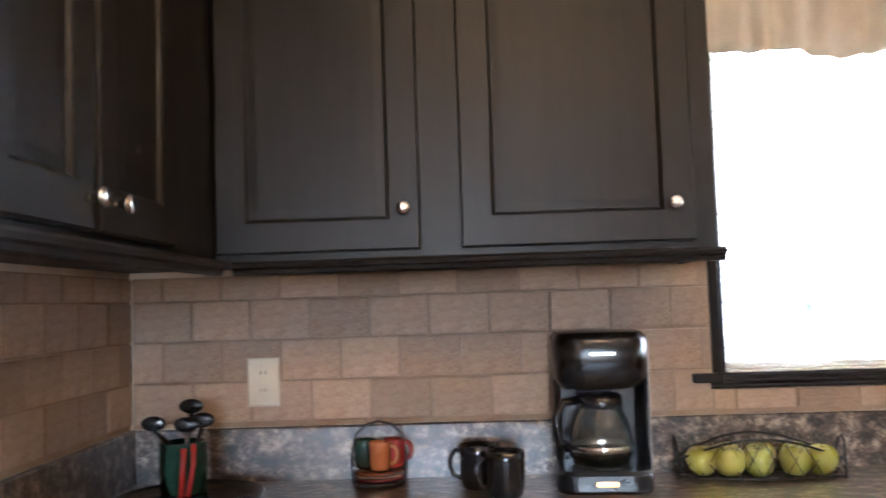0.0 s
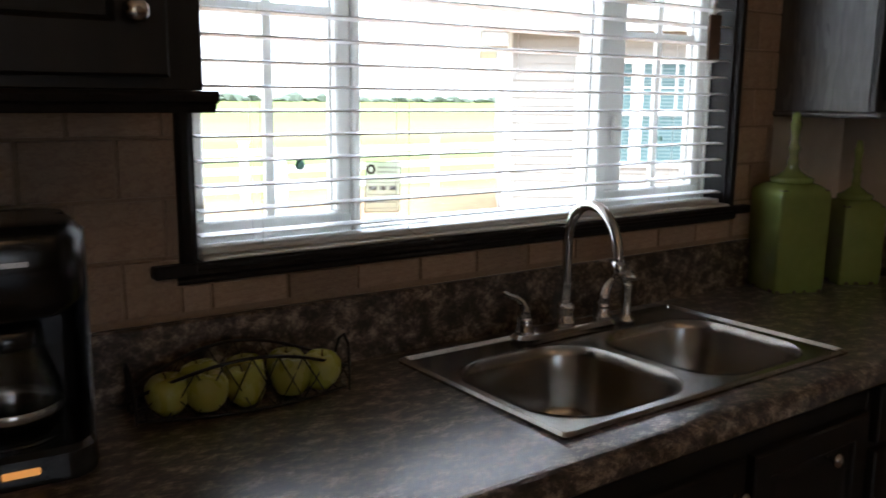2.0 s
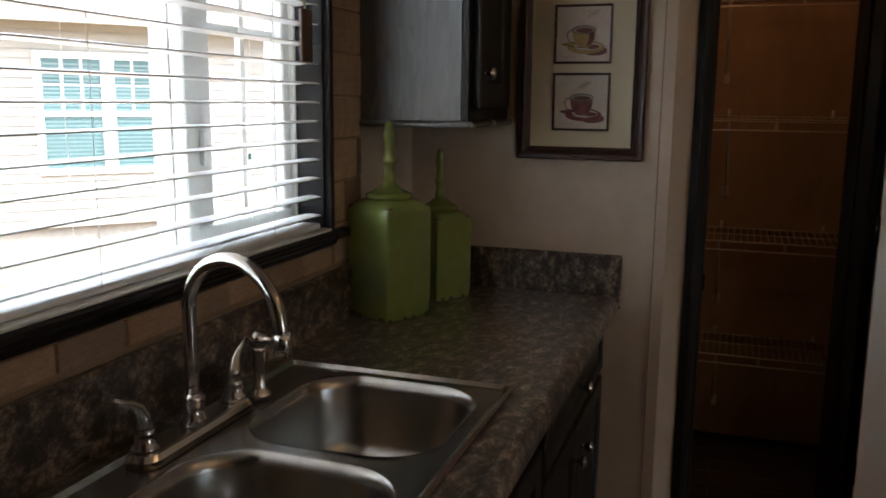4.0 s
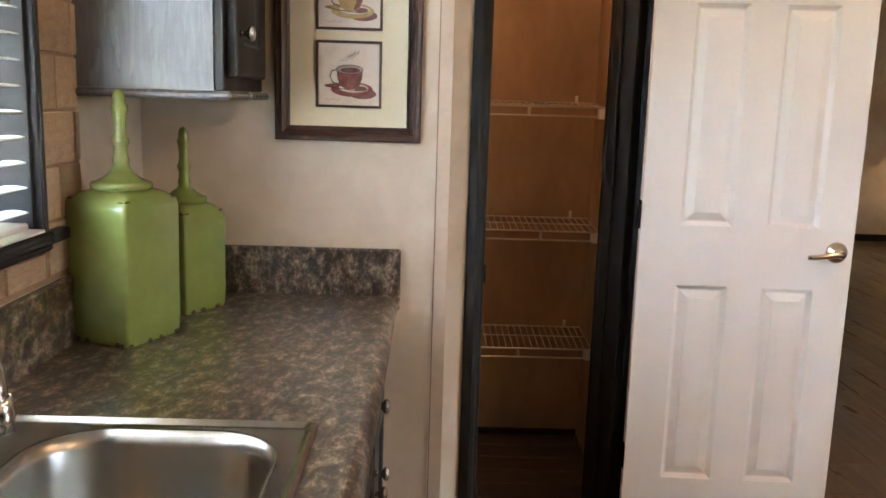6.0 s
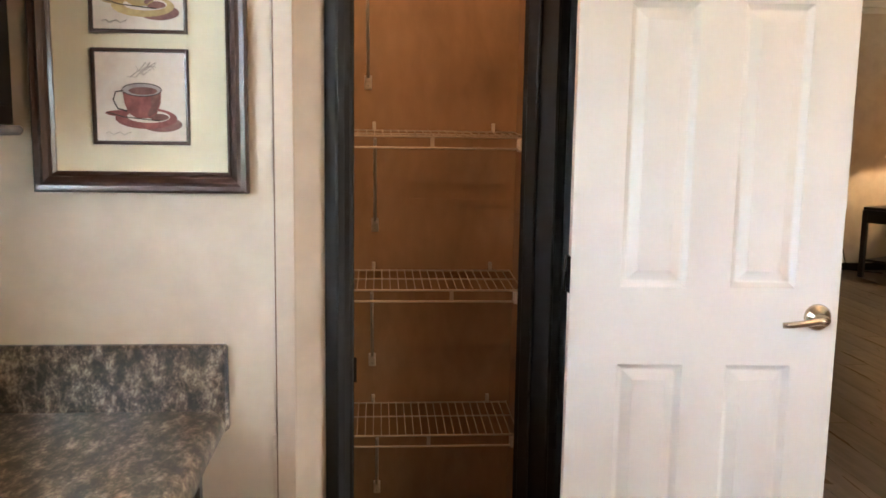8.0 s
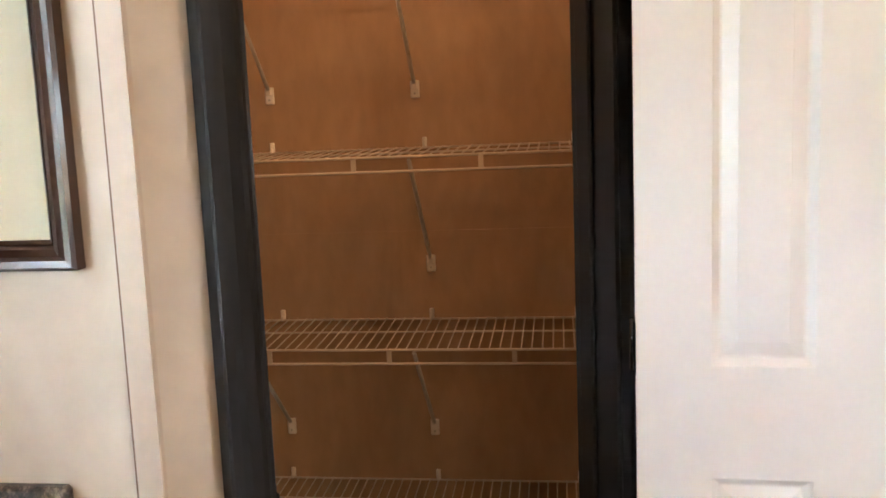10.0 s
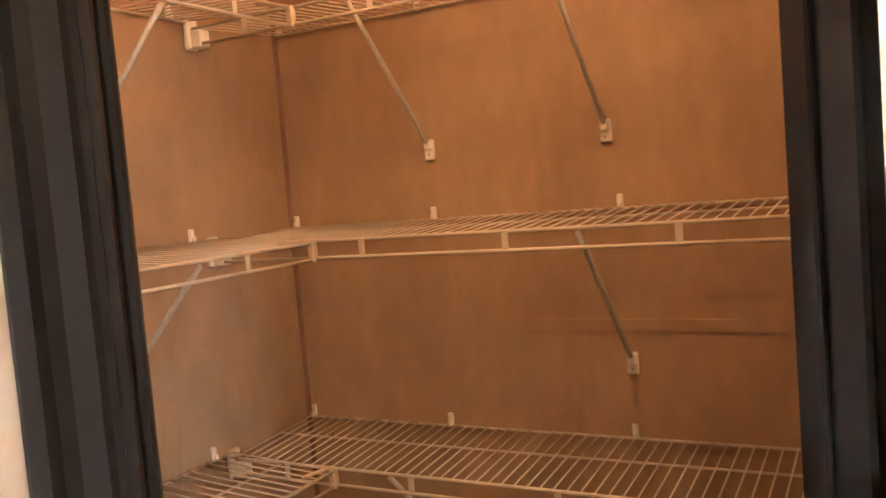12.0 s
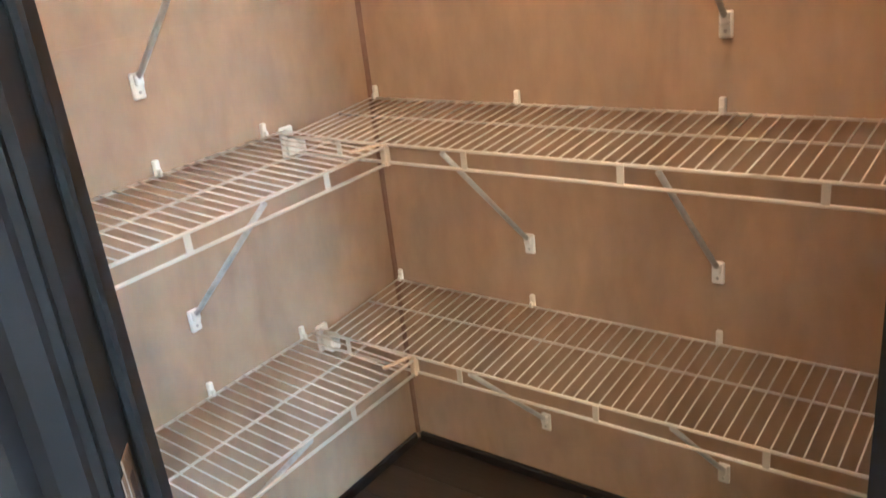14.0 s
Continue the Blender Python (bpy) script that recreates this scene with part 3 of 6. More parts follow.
prism(bm, [(0.0, WZ0 - 0.016), (-0.010, WZ0 - 0.016), (-0.015, WZ0 - 0.010), (-0.013, WZ0 - 0.006), (-0.018, WZ0), (0.0, WZ0)], 'x', WX0 - 0.030, WX1 + 0.030)
part("apron", bm, M_DARKTRIM, trim)
whole("window_liner_sill", boxes((WX0 + 0.013, WX1 - 0.013, -0.022, 0.0695, WZ0 + 0.0245, WZ0 + 0.031), bevel=0.002), M_VINYL, "white vinyl sill liner under the blind", "window sill", "structure")

# ---- blind ----
blind = thing("venetian_blind", (0, 0, 0), "open white two-inch slat blind in the kitchen window", "window blind")
BX0, BX1 = WX0 + 0.018, 1.118
part("headrail", boxes((BX0, BX1, -0.004, 0.052, 2.035, 2.085), bevel=0.003), M_SLAT, blind)
bm = bmesh.new()
prism(bm, [(-0.003, 0.0), (0.010, 0.0025), (0.023, 0.0035), (0.036, 0.0025), (0.049, 0.0), (0.049, -0.0026), (0.036, -0.0004), (0.023, 0.0006), (0.010, -0.0004), (-0.003, -0.0026)], 'x', BX0, BX1)
slat_mesh = finish(bm, "slat", M_SLAT)
for i in range(20):
    child("slat", slat_mesh, blind, pose(0, 0, 1.190 + 0.0446 * i, -1.5))
part("bottom_rail", boxes((BX0, BX1, -0.002, 0.048, 1.157, 1.170), bevel=0.003), M_SLAT, blind)
for x in (0.075, 0.362, 0.90, -0.25):
    bm = bmesh.new()
    for dx, y in ((0.0, -0.004), (0.004, 0.050)):
        tube(bm, [(x + dx, y, 1.165), (x + dx, y, 2.04)], 0.0007, 4)
    part("ladder_cord", bm, M_CORD, blind)
bm = bmesh.new()
for dx in (-0.006, 0.0, 0.007):
    tube(bm, [(1.020 + dx, -0.018, 2.04), (1.021 + dx * 0.6, -0.020, 1.66)], 0.0014, 5)
cord = part("pull_cord", bm, M_CORD, blind)
for z in (1.86, 1.80, 1.745, 1.70):
    bm = bmesh.new()
    lathe(bm, [(0.002, z - 0.016), (0.007, z - 0.008), (0.008, z), (0.005, z + 0.010), (0.002, z + 0.014)], 10, 1.0205, -0.019)
    part("tassel", bm, M_CLIP, cord, "small white cord tassel")
part("tag", boxes((0.993, 1.040, -0.030, -0.020, 1.545, 1.660), bevel=0.003), M_TASSEL, cord, "flat brown tag hanging on the cord")
bm = bmesh.new()
tube(bm, [(0.072, -0.006, 1.17), (0.085, -0.03, 1.155), (0.11, -0.045, 1.1515), (0.10, -0.05, 1.1515)], 0.0009, 5)
part("loose_cord", bm, M_CORD, blind)

# gathered fabric valance over the blind
bm = bmesh.new()
nx, nz = 120, 8
grid = []
for i in range(nx + 1):
    u = i / nx
    x = WX0 - 0.03 + (WX1 - WX0 + 0.06) * u
    hem = 1.945 + 0.012 * math.sin(u * 19) + 0.006 * math.sin(u * 47 + 1)
    grid.append([bm.verts.new((x, -0.040 - 0.012 * math.sin(u * 130) * (0.3 + 0.7 * (1 - j / nz)), hem + (2.18 - hem) * j / nz)) for j in range(nz + 1)])
for a, b in zip(grid, grid[1:]):
    for j in range(nz):
        bm.faces.new((a[j], b[j], b[j + 1], a[j + 1])).smooth = True
val = whole("valance", bm, M_FABRIC, "gathered cream fabric valance above the window", "valance")
sol = val.modifiers.new("cloth", 'SOLIDIFY')
sol.thickness = 0.003

# stickers on the panes
lab = thing("window_label", (0.080, 0.1085, 1.247), "pale paper energy label stuck on the glass", "label")
bm = boxes((-0.044, 0.046, -0.001, 0.0, -0.055, 0.055))
bmesh.ops.rotate(bm, verts=bm.verts[:], matrix=Matrix.Rotation(radians(3), 3, 'Y'))
part("paper", bm, M_LABEL, lab)
bm = bmesh.new()
for z, h, a, b in ((0.043, 0.004, -0.015, 0.042), (0.033, 0.003, -0.015, 0.036), (0.026, 0.002, -0.015, 0.030), (0.010, 0.002, -0.04, 0.042), (-0.002, 0.010, -0.036, -0.016), (-0.002, 0.010, -0.008, 0.008), (-0.002, 0.010, 0.016, 0.036), (-0.016, 0.002, -0.04, 0.042), (-0.024, 0.002, -0.038, 0.02), (-0.033, 0.002, -0.038, 0.036), (-0.046, 0.0015, -0.038, 0.040)):
    box(bm, a, b, -0.0018, -0.0012, z - h / 2, z + h / 2)
bmesh.ops.rotate(bm, verts=bm.verts[:], matrix=Matrix.Rotation(radians(3), 3, 'Y'))
part("printing", bm, M_BRACE, lab)["kind"] = "stuff"
bm = boxes((-0.044, 0.046, -0.0016, -0.0011, 0.0535, 0.055), (-0.044, 0.046, -0.0016, -0.0011, -0.055, -0.0535), (-0.044, -0.0425, -0.0016, -0.0011, -0.0535, 0.0535), (0.0445, 0.046, -0.0016, -0.0011, -0.0535, 0.0535), (-0.0425, 0.0445, -0.0016, -0.0011, 0.0175, 0.0185))
bmesh.ops.rotate(bm, verts=bm.verts[:], matrix=Matrix.Rotation(radians(3), 3, 'Y'))
part("border", bm, M_INK, lab)
bm = bmesh.new()
lathe(bm, [(0.006, 0.0), (0.011, 0.0), (0.011, 0.001), (0.006, 0.001)], 18, caps=False)
bmesh.ops.transform(bm, matrix=pose(-0.030, -0.0014, 0.040, 90), verts=bm.verts[:])
part("round_mark", bm, M_INK, lab)
for x, z, r in ((-0.117, 1.303, 0.011), (0.985, 1.335, 0.008)):
    bm = bmesh.new()
    lathe(bm, [(r * 0.2, 0.0), (r, 0.001), (r, 0.002), (r * 0.5, 0.0035)], 16)
    bmesh.ops.transform(bm, matrix=pose(x, 0.1085, z, 90), verts=bm.verts[:])
    whole("round_sticker", bm, M_DOT, "small round green sticker on the window glass", "sticker")

# ---- outdoors ----
GZ = -0.85
bm = bmesh.new()
for q in ((-2000, -2000), (2000, -2000), (2000, 2500), (-2000, 2500)):
    bm.verts.new((*q, GZ))
bm.faces.new(bm.verts[:])
whole("ground", bm, M_GROUND, "bare sandy yard turning to green fields", "ground", "structure")

HLEN = 12.0
house = thing("neighbour_house", (6.783, 7.70, GZ), "long single-storey house with cream vinyl siding", "house", rz=-38)
hb = -0.15 - GZ
part("wall", boxes((0.03, HLEN, 0.03, 8.0, hb, 3.25)), M_SIDING, house)
part("skirting", boxes((0.08, HLEN, 0.08, 7.9, 0.0, hb)), M_SKIRT, house, "grey skirting below the siding")
bm = bmesh.new()
prism(bm, [(0.0, 0.0), (0.03, 0.0), (0.03, 0.115), (0.018, 0.115)], 'x', 0.06, HLEN)
board = finish(bm, "siding_board", M_SIDING)
for i in range(22):
    child("siding_board", board, house, pose(0, 0, hb + 0.115 * i))
part("corner_post", boxes((-0.02, 0.07, -0.02, 0.07, hb, 3.2), bevel=0.01), M_VINYL, house)
bm = bmesh.new()
prism(bm, [(-0.42, 3.22), (-0.42, 3.38), (4.0, 5.1), (8.4, 3.38), (8.4, 3.22), (4.0, 4.94)], 'x', -0.35, HLEN + 0.3)
part("roof", bm, M_ROOF, house)
bm = bmesh.new()
prism(bm, [(-0.42, 3.195), (4.0, 4.915), (8.4, 3.195), (8.4, 3.219), (4.0, 4.939), (-0.42, 3.219)], 'x', -0.35, 0.03)
part("rake_soffit", bm, M_VINYL, house)
bm = bmesh.new()
prism(bm, [(-0.43, 3.19), (-0.43, 3.39), (4.0, 5.11), (8.41, 3.39), (8.41, 3.19), (4.0, 4.91)], 'x', -0.375, -0.351)
part("rake_board", bm, M_SIDING, house)
bm = bmesh.new()
prism(bm, [(0.0, 3.25), (8.0, 3.25), (4.0, 4.86)], 'x', 0.03, 0.10)
part("gable", bm, M_SIDING, house)
part("eave_return", boxes((-0.35, 0.0, -0.42, 0.10, 2.97, 3.19), bevel=0.01), M_SIDING, house)
part("fascia", boxes((-0.36, HLEN, -0.45, -0.42, 3.18, 3.39)), M_SIDING, house)
part("soffit", boxes((-0.35, HLEN, -0.42, 0.02, 3.21, 3.23)), M_VINYL, house)


def house_window(x0, x1, z0, z1):
    w = part("window", boxes((x0 - 0.08, x1 + 0.08, -0.035, 0.01, z1, z1 + 0.08), (x0 - 0.08, x1 + 0.08, -0.035, 0.01, z0 - 0.08, z0), (x0 - 0.08, x0, -0.035, 0.01, z0, z1), (x1, x1 + 0.08, -0.035, 0.01, z0, z1), (x0, x1, -0.030, 0.005, (z0 + z1) / 2 - 0.03, (z0 + z1) / 2 + 0.03)), M_VINYL, house)
    part("pane", boxes((x0, x1, 0.0, 0.006, z0, z1)), M_SHADEGLASS, w, "pane with a drawn pale blind")
    bm = bmesh.new()
    k = int((z1 - z0) / 0.05)
    for i in range(k):
        z = z0 + 0.01 + 0.05 * i
        box(bm, x0 + 0.02, x1 - 0.02, -0.006, -0.002, z, z + 0.022)
    part("blind", bm, M_FARBLIND, w)
    zm = (z0 + z1) / 2 + 0.03
    for k in (1, 2):
        x = x0 + (x1 - x0) * k / 3
        part("grille_bar", boxes((x - 0.010, x + 0.010, -0.014, -0.008, zm, z1)), M_VINYL, w)
    part("grille_bar", boxes((x0, x1, -0.013, -0.009, (zm + z1) / 2 - 0.010, (zm + z1) / 2 + 0.010)), M_VINYL, w)


for a in (1.03, 1.87, 8.4, 9.24):
    house_window(a, a + 0.69, 0.59 - GZ, 1.93 - GZ)
part("door", boxes((6.2, 7.1, -0.02, 0.02, hb + 0.05, hb + 2.1), bevel=0.01), M_VINYL, house)

# white rail fence
fence = thing("rail_fence", (0, 15.2, GZ), "white three-rail vinyl ranch fence", "fence")
bm = bmesh.new()
box(bm, -0.065, 0.065, -0.065, 0.065, 0, 1.32)
box(bm, -0.08, 0.08, -0.08, 0.08, 1.32, 1.36)
post = finish(bm, "post", M_FENCE)
bm = bmesh.new()
box(bm, 0.0, 2.42, -0.02, 0.02, 0, 0.14)
rail = finish(bm, "rail", M_FENCE)
for i in range(-4, 14):
    child("post", post, fence, pose(1.2 + 2.42 * i, 0, 0))
    for z in (0.30, 0.68, 1.06):
        child("rail", rail, fence, pose(1.2 + 2.42 * i, 0, z))

# far tree line
bm = bmesh.new()
rng = random.Random(5)
for i in range(420):
    x = -420 + 3.0 * i + rng.uniform(-2, 2)
    h = rng.uniform(0.6, 1.5) if rng.random() < 0.75 else rng.uniform(1.5, 3.0)
    r = bmesh.ops.create_icosphere(bm, subdivisions=1, radius=1)
    for v in r["verts"]:
        v.co = Vector((x + v.co.x * rng.uniform(2.2, 4.0), 330 + v.co.y * 3 + rng.uniform(-1, 1), GZ + 0.4 + max(-0.4, v.co.z * h * rng.uniform(0.8, 1.15) + h * 0.4)))
whole("far_tree_line", bm, M_TREES, "low dark line of distant trees on the horizon", "trees", "stuff")

# timber stack and bits in the yard
stack = thing("timber_stack", (3.7, 5.2, GZ), "weathered timber skid stacked in the yard", "timber stack")
for i in range(4):
    for j in range(4):
        part("board", boxes((-0.55, 0.60, -0.30 + 0.16 * j, -0.16 + 0.16 * j, 0.02 + 0.20 * i, 0.16 + 0.20 * i), bevel=0.01), M_BLOCK, stack)
    for x in (-0.405, 0.405):
        part("bearer", boxes((x - 0.045, x + 0.045, -0.3, 0.32, 0.16 + 0.20 * i, 0.22 + 0.20 * i)), M_BLOCK, stack)
bm = bmesh.new()
lathe(bm, [(0.16, 0.0), (0.17, 0.05), (0.165, 0.55), (0.175, 0.60), (0.165, 1.15), (0.14, 1.2)], 20)
bmesh.ops.transform(bm, matrix=pose(5.3, 12.0, GZ), verts=bm.verts[:])
whole("blue_barrel", bm, M_BLUE, "slim pale blue plastic barrel in the yard", "barrel")


# ---- counters and sink ----
def counter_profile(y_front):
    """Section of a post-formed top: rolled front edge and flat underside."""
    pts = [(-0.0205, CT), (y_front + 0.030, CT)]
    pts += [(y_front + 0.030 + 0.030 * math.cos(radians(a)), CT - 0.030 + 0.030 * math.sin(radians(a))) for a in (105, 120, 135, 150, 165, 180)]
    pts += [(y_front, CT - 0.038), (y_front + 0.008, CT - 0.046), (-0.0205, CT - 0.046)]
    return pts


SX0, SX1, SY0, SY1 = 0.0, 0.832, -0.562, -0.074
HX = (SX0 + 0.02, SX1 - 0.02)
HYY = (SY0 + 0.02, SY1 - 0.02)
CF = -0.646
counter = thing("countertop", (0, 0, 0), "brown stone-patterned laminate worktop with rolled edge", "countertop")
bm = bmesh.new()
prism(bm, counter_profile(CF), 'x', XW + 0.021, HX[0])
prism(bm, counter_profile(CF), 'x', HX[1], PX - 0.0205)
front = [(HYY[0], CT), (CF + 0.030, CT)] + counter_profile(CF)[2:-1] + [(HYY[0], CT - 0.046)]
prism(bm, front, 'x', HX[0], HX[1])
box(bm, HX[0], HX[1], HYY[1], -0.0205, CT - 0.046, CT)
part("worktop", bm, M_COUNTER, counter)
bm = bmesh.new()
prism(bm, [(XW + 0.0205 + (-(y) - 0.0205), z) for y, z in counter_profile(-0.655)], 'y', -3.4, CF - 0.0005)
part("worktop", bm, M_COUNTER, counter)
part("upstand", boxes((XW + 0.021, PX - 0.021, -0.020, -0.0005, CT - 0.04, BS), bevel=0.004), M_COUNTER, counter)
part("upstand", boxes((PX - 0.020, PX - 0.0005, -0.652, -0.0005, CT - 0.04, 1.032), bevel=0.005), M_COUNTER, counter, "end upstand against the picture wall")
part("upstand", boxes((XW + 0.0005, XW + 0.020, -3.4, -0.0005, CT - 0.04, BS), bevel=0.004), M_COUNTER, counter)

sink = thing("kitchen_sink", (0, 0, 0), "stainless steel double-bowl drop-in sink", "sink")
BZ = CT + 0.004
bowls = ((SX0 + 0.040, 0.398), (0.440, SX1 - 0.042))
BY0, BY1 = -0.520, -0.172
bm = bmesh.new()
# rim: flat deck with two openings, rolled outer lip
outer = [rrect(SX0, SX1, SY0, SY1, 0.012, CT + 0.0005), rrect(SX0 - 0.001, SX1 + 0.001, SY0 - 0.001, SY1 + 0.001, 0.012, CT + 0.006), rrect(SX0 + 0.006, SX1 - 0.006, SY0 + 0.006, SY1 - 0.006, 0.012, CT + 0.0105), rrect(SX0 + 0.016, SX1 - 0.016, SY0 + 0.016, SY1 - 0.016, 0.010, BZ)]
loops(bm, outer, close_last=False)
ev = [v for v in bm.verts if abs(v.co.z - BZ) < 1e-6]
edges = [e for e in bm.edges if e.verts[0] in ev and e.verts[1] in ev]
holes = []
for x0, x1 in bowls:
    pts = [bm.verts.new(p) for p in rrect(x0, x1, BY0, BY1, 0.105, BZ, 10)]
    holes.append(pts)
    for a, b in zip(pts, pts[1:] + pts[:1]):
        edges.append(bm.edges.new((a, b)))
bmesh.ops.triangle_fill(bm, use_beauty=True, use_dissolve=False, edges=edges)
for f in bm.faces:
    f.smooth = False
part("rim", bm, M_STEEL, sink)
for x0, x1 in bowls:
    bm = bmesh.new()
    prof = [(0.0, BZ), (-0.004, BZ + 0.003), (-0.001, BZ + 0.001), (0.006, BZ - 0.006), (0.010, BZ - 0.020), (0.018, BZ - 0.125), (0.028, BZ - 0.150), (0.050, BZ - 0.163), (0.10, BZ - 0.167)]
    rings = []
    for ins, z in prof:
        rings.append(rrect(x0 + ins, x1 - ins, BY0 + ins, BY1 - ins, max(0.03, 0.105 - ins * 0.4), z, 10))
    loops(bm, rings)
    for f in bm.faces:
        f.smooth = True
    bowl = part("bowl", bm, M_STEEL, sink)
    mx, my = (x0 + x1) / 2, (BY0 + BY1) / 2 + 0.02
    bm = bmesh.new()
    lathe(bm, [(0.042, BZ - 0.1668), (0.040, BZ - 0.1645), (0.030, BZ - 0.1660), (0.006, BZ - 0.1655)], 24, mx, my)
    part("drain", bm, M_CHROME, bowl)

faucet = thing("kitchen_faucet", (0.42, -0.122, CT + 0.0065), "brushed nickel gooseneck faucet with two lever handles", "faucet", rz=0)
bm = bmesh.new()
loops(bm, [rrect(-0.150, 0.150, -0.030, 0.030, 0.028, 0.0), rrect(-0.150, 0.150, -0.030, 0.030, 0.028, 0.010), rrect(-0.144, 0.144, -0.025, 0.025, 0.024, 0.018), rrect(-0.140, 0.140, -0.021, 0.021, 0.020, 0.020)])
part("deck_plate", bm, M_CHROME, faucet)
bm = bmesh.new()
lathe(bm, [(0.024, 0.019), (0.024, 0.030), (0.019, 0.036), (0.018, 0.052), (0.021, 0.058), (0.021, 0.066), (0.014, 0.072)], 24)
part("collar", bm, M_CHROME, faucet)
dx, dy = -0.052, -0.196
ln_ = math.hypot(dx, dy)
ux, uy = dx / ln_, dy / ln_
r = ln_ / 2
zc = 0.210
pts = [(0, 0, 0.06), (0, 0, 0.12), (0, 0, 0.17)]
for a in range(180, -1, -12):
    c = r + r * math.cos(radians(a))
    pts.append((ux * c, uy * c, zc + r * 0.92 * math.sin(radians(a))))
pts.append((ux * (ln_ + 0.004), uy * (ln_ + 0.004), zc - 0.018))
bm = bmesh.new()
tube(bm, pts, 0.0115, 14)
part("spout", bm, M_CHROME, faucet)
bm = bmesh.new()
tx, ty = ux * (ln_ + 0.004), uy * (ln_ + 0.004)
lathe(bm, [(0.010, zc - 0.040), (0.0135, zc - 0.040), (0.0140, zc - 0.028), (0.0150, zc - 0.022), (0.0130, zc - 0.014), (0.0118, zc - 0.006)], 18, tx, ty)
part("aerator", bm, M_CHROME, faucet)
for sx in (-1, 1):
    hx = sx * 0.120
    bm = bmesh.new()
    lathe(bm, [(0.022, 0.019), (0.022, 0.026), (0.017, 0.032), (0.0155, 0.046), (0.016, 0.052), (0.010, 0.060)], 20, hx, 0)
    h = part("handle", bm, M_CHROME, faucet)
    bm = bmesh.new()
    path = [(hx, 0, 0.050), (hx + sx * 0.002, 0.001, 0.072), (hx + sx * 0.010, 0.002, 0.090), (hx + sx * 0.024, 0.004, 0.100), (hx + sx * 0.040, 0.006, 0.106), (hx + sx * 0.056, 0.008, 0.116)]
    tube(bm, path, 0.006, 10, radii=[0.015, 0.013, 0.0095, 0.0072, 0.0062, 0.0035])
    part("lever", bm, M_CHROME, h)
spray = thing("side_sprayer", (0.612, -0.130, CT + 0.0065), "nickel side sprayer standing beside the faucet", "sprayer")
bm = bmesh.new()
lathe(bm, [(0.022, 0.0), (0.022, 0.008), (0.015, 0.014), (0.012, 0.020), (0.0105, 0.060), (0.013, 0.090), (0.0125, 0.097)], 18)
part("stem", bm, M_CHROME, spray)
bm = bmesh.new()
lathe(bm, [(0.012, 0.096), (0.017, 0.102), (0.0185, 0.112), (0.016, 0.121), (0.008, 0.126)], 18)
box(bm, -0.010, 0.010, -0.032, -0.012, 0.104, 0.118, bevel=0.004)
part("spray_head", bm, M_CHROME, spray)


# ---- cabinets ----
def panel_door(w, h, frame=0.058, t=0.020):
    """A recessed-panel door: face towards local -y, lower corner at the origin."""
    bm = bmesh.new()
    def ring(i, d):
        return [(i, -t + d, i), (w - i, -t + d, i), (w - i, -t + d, h - i), (i, -t + d, h - i)]
    loops(bm, [[(0, 0, 0), (w, 0, 0), (w, 0, h), (0, 0, h)], ring(0.0, 0.004), ring(0.004, 0.0), ring(frame - 0.008, 0.0), ring(frame - 0.004, 0.003), ring(frame, 0.009), ring(frame + 0.004, 0.009), ring(frame + 0.020, 0.0075)])
    bm.faces.new([v for v in bm.verts[:4]])
    return bm


def knob(parent, x, y, z):
    bm = bmesh.new()
    lathe(bm, [(0.007, 0.0), (0.006, 0.004), (0.005, 0.012), (0.011, 0.017), (0.0155, 0.022), (0.0155, 0.026), (0.011, 0.030), (0.004, 0.0315)], 20)
    bmesh.ops.transform(bm, matrix=pose(x, y, z, 90), verts=bm.verts[:])
    return part("knob", bm, M_KNOB, parent, "round satin nickel knob")


def cabinet(name, at, rz, w, h, d, doors, label, group, side_mat=None):
    """A box cabinet, back on local y = 0, front at -d; doors: (x0, x1, z0, z1, knob x, knob z)."""
    c = thing(name, at, label, "cabinet", group, rz)
    part("carcass", boxes((0.004, w - 0.004, -d + 0.019, -0.0005, 0.0, h)), M_CABIN, c)
    part("face_frame", boxes((0, w, -d, -d + 0.018, 0.0, h), bevel=0.002), M_CAB, c)
    if side_mat:
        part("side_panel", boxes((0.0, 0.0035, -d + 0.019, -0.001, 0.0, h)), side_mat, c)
    for x0, x1, z0, z1, kx, kz in doors:
        bm = panel_door(x1 - x0, z1 - z0, 0.074)
        bmesh.ops.translate(bm, vec=(x0, -d - 0.0015, z0), verts=bm.verts[:])
        dd = part("door", bm, M_CAB, c)
        if kx is not None:
            knob(dd, kx, -d - 0.0215, kz)
    return c


UZ, UH = 1.446, 0.78
cabinet("wall_cabinet", (-1.565, 0, UZ), 0, 1.090, UH, 0.335, [(0.0 + 0.006, 0.452, 0.016, UH - 0.02, 0.418, 0.104), (0.540, 1.040, 0.016, UH - 0.02, 0.994, 0.096)],
        "dark espresso wooden wall cabinet with two panel doors", "wall cabinets")
cabinet("wall_cabinet", (XW, 0.0 - 0.0, UZ), 0, 0.3235, UH, 0.3345, [], "dark corner filler cabinet beside the tiled corner", "wall cabinets")
cabinet("wall_cabinet", (XW, -1.60, UZ), 90, 1.262, UH, 0.325, [(0.02, 0.32, 0.016, UH - 0.02, None, None), (0.33, 0.630, 0.016, UH - 0.02, 0.600, 0.062), (0.642, 0.965, 0.016, UH - 0.02, 0.690, 0.062)],
        "dark espresso wooden wall cabinet on the side wall", "wall cabinets")
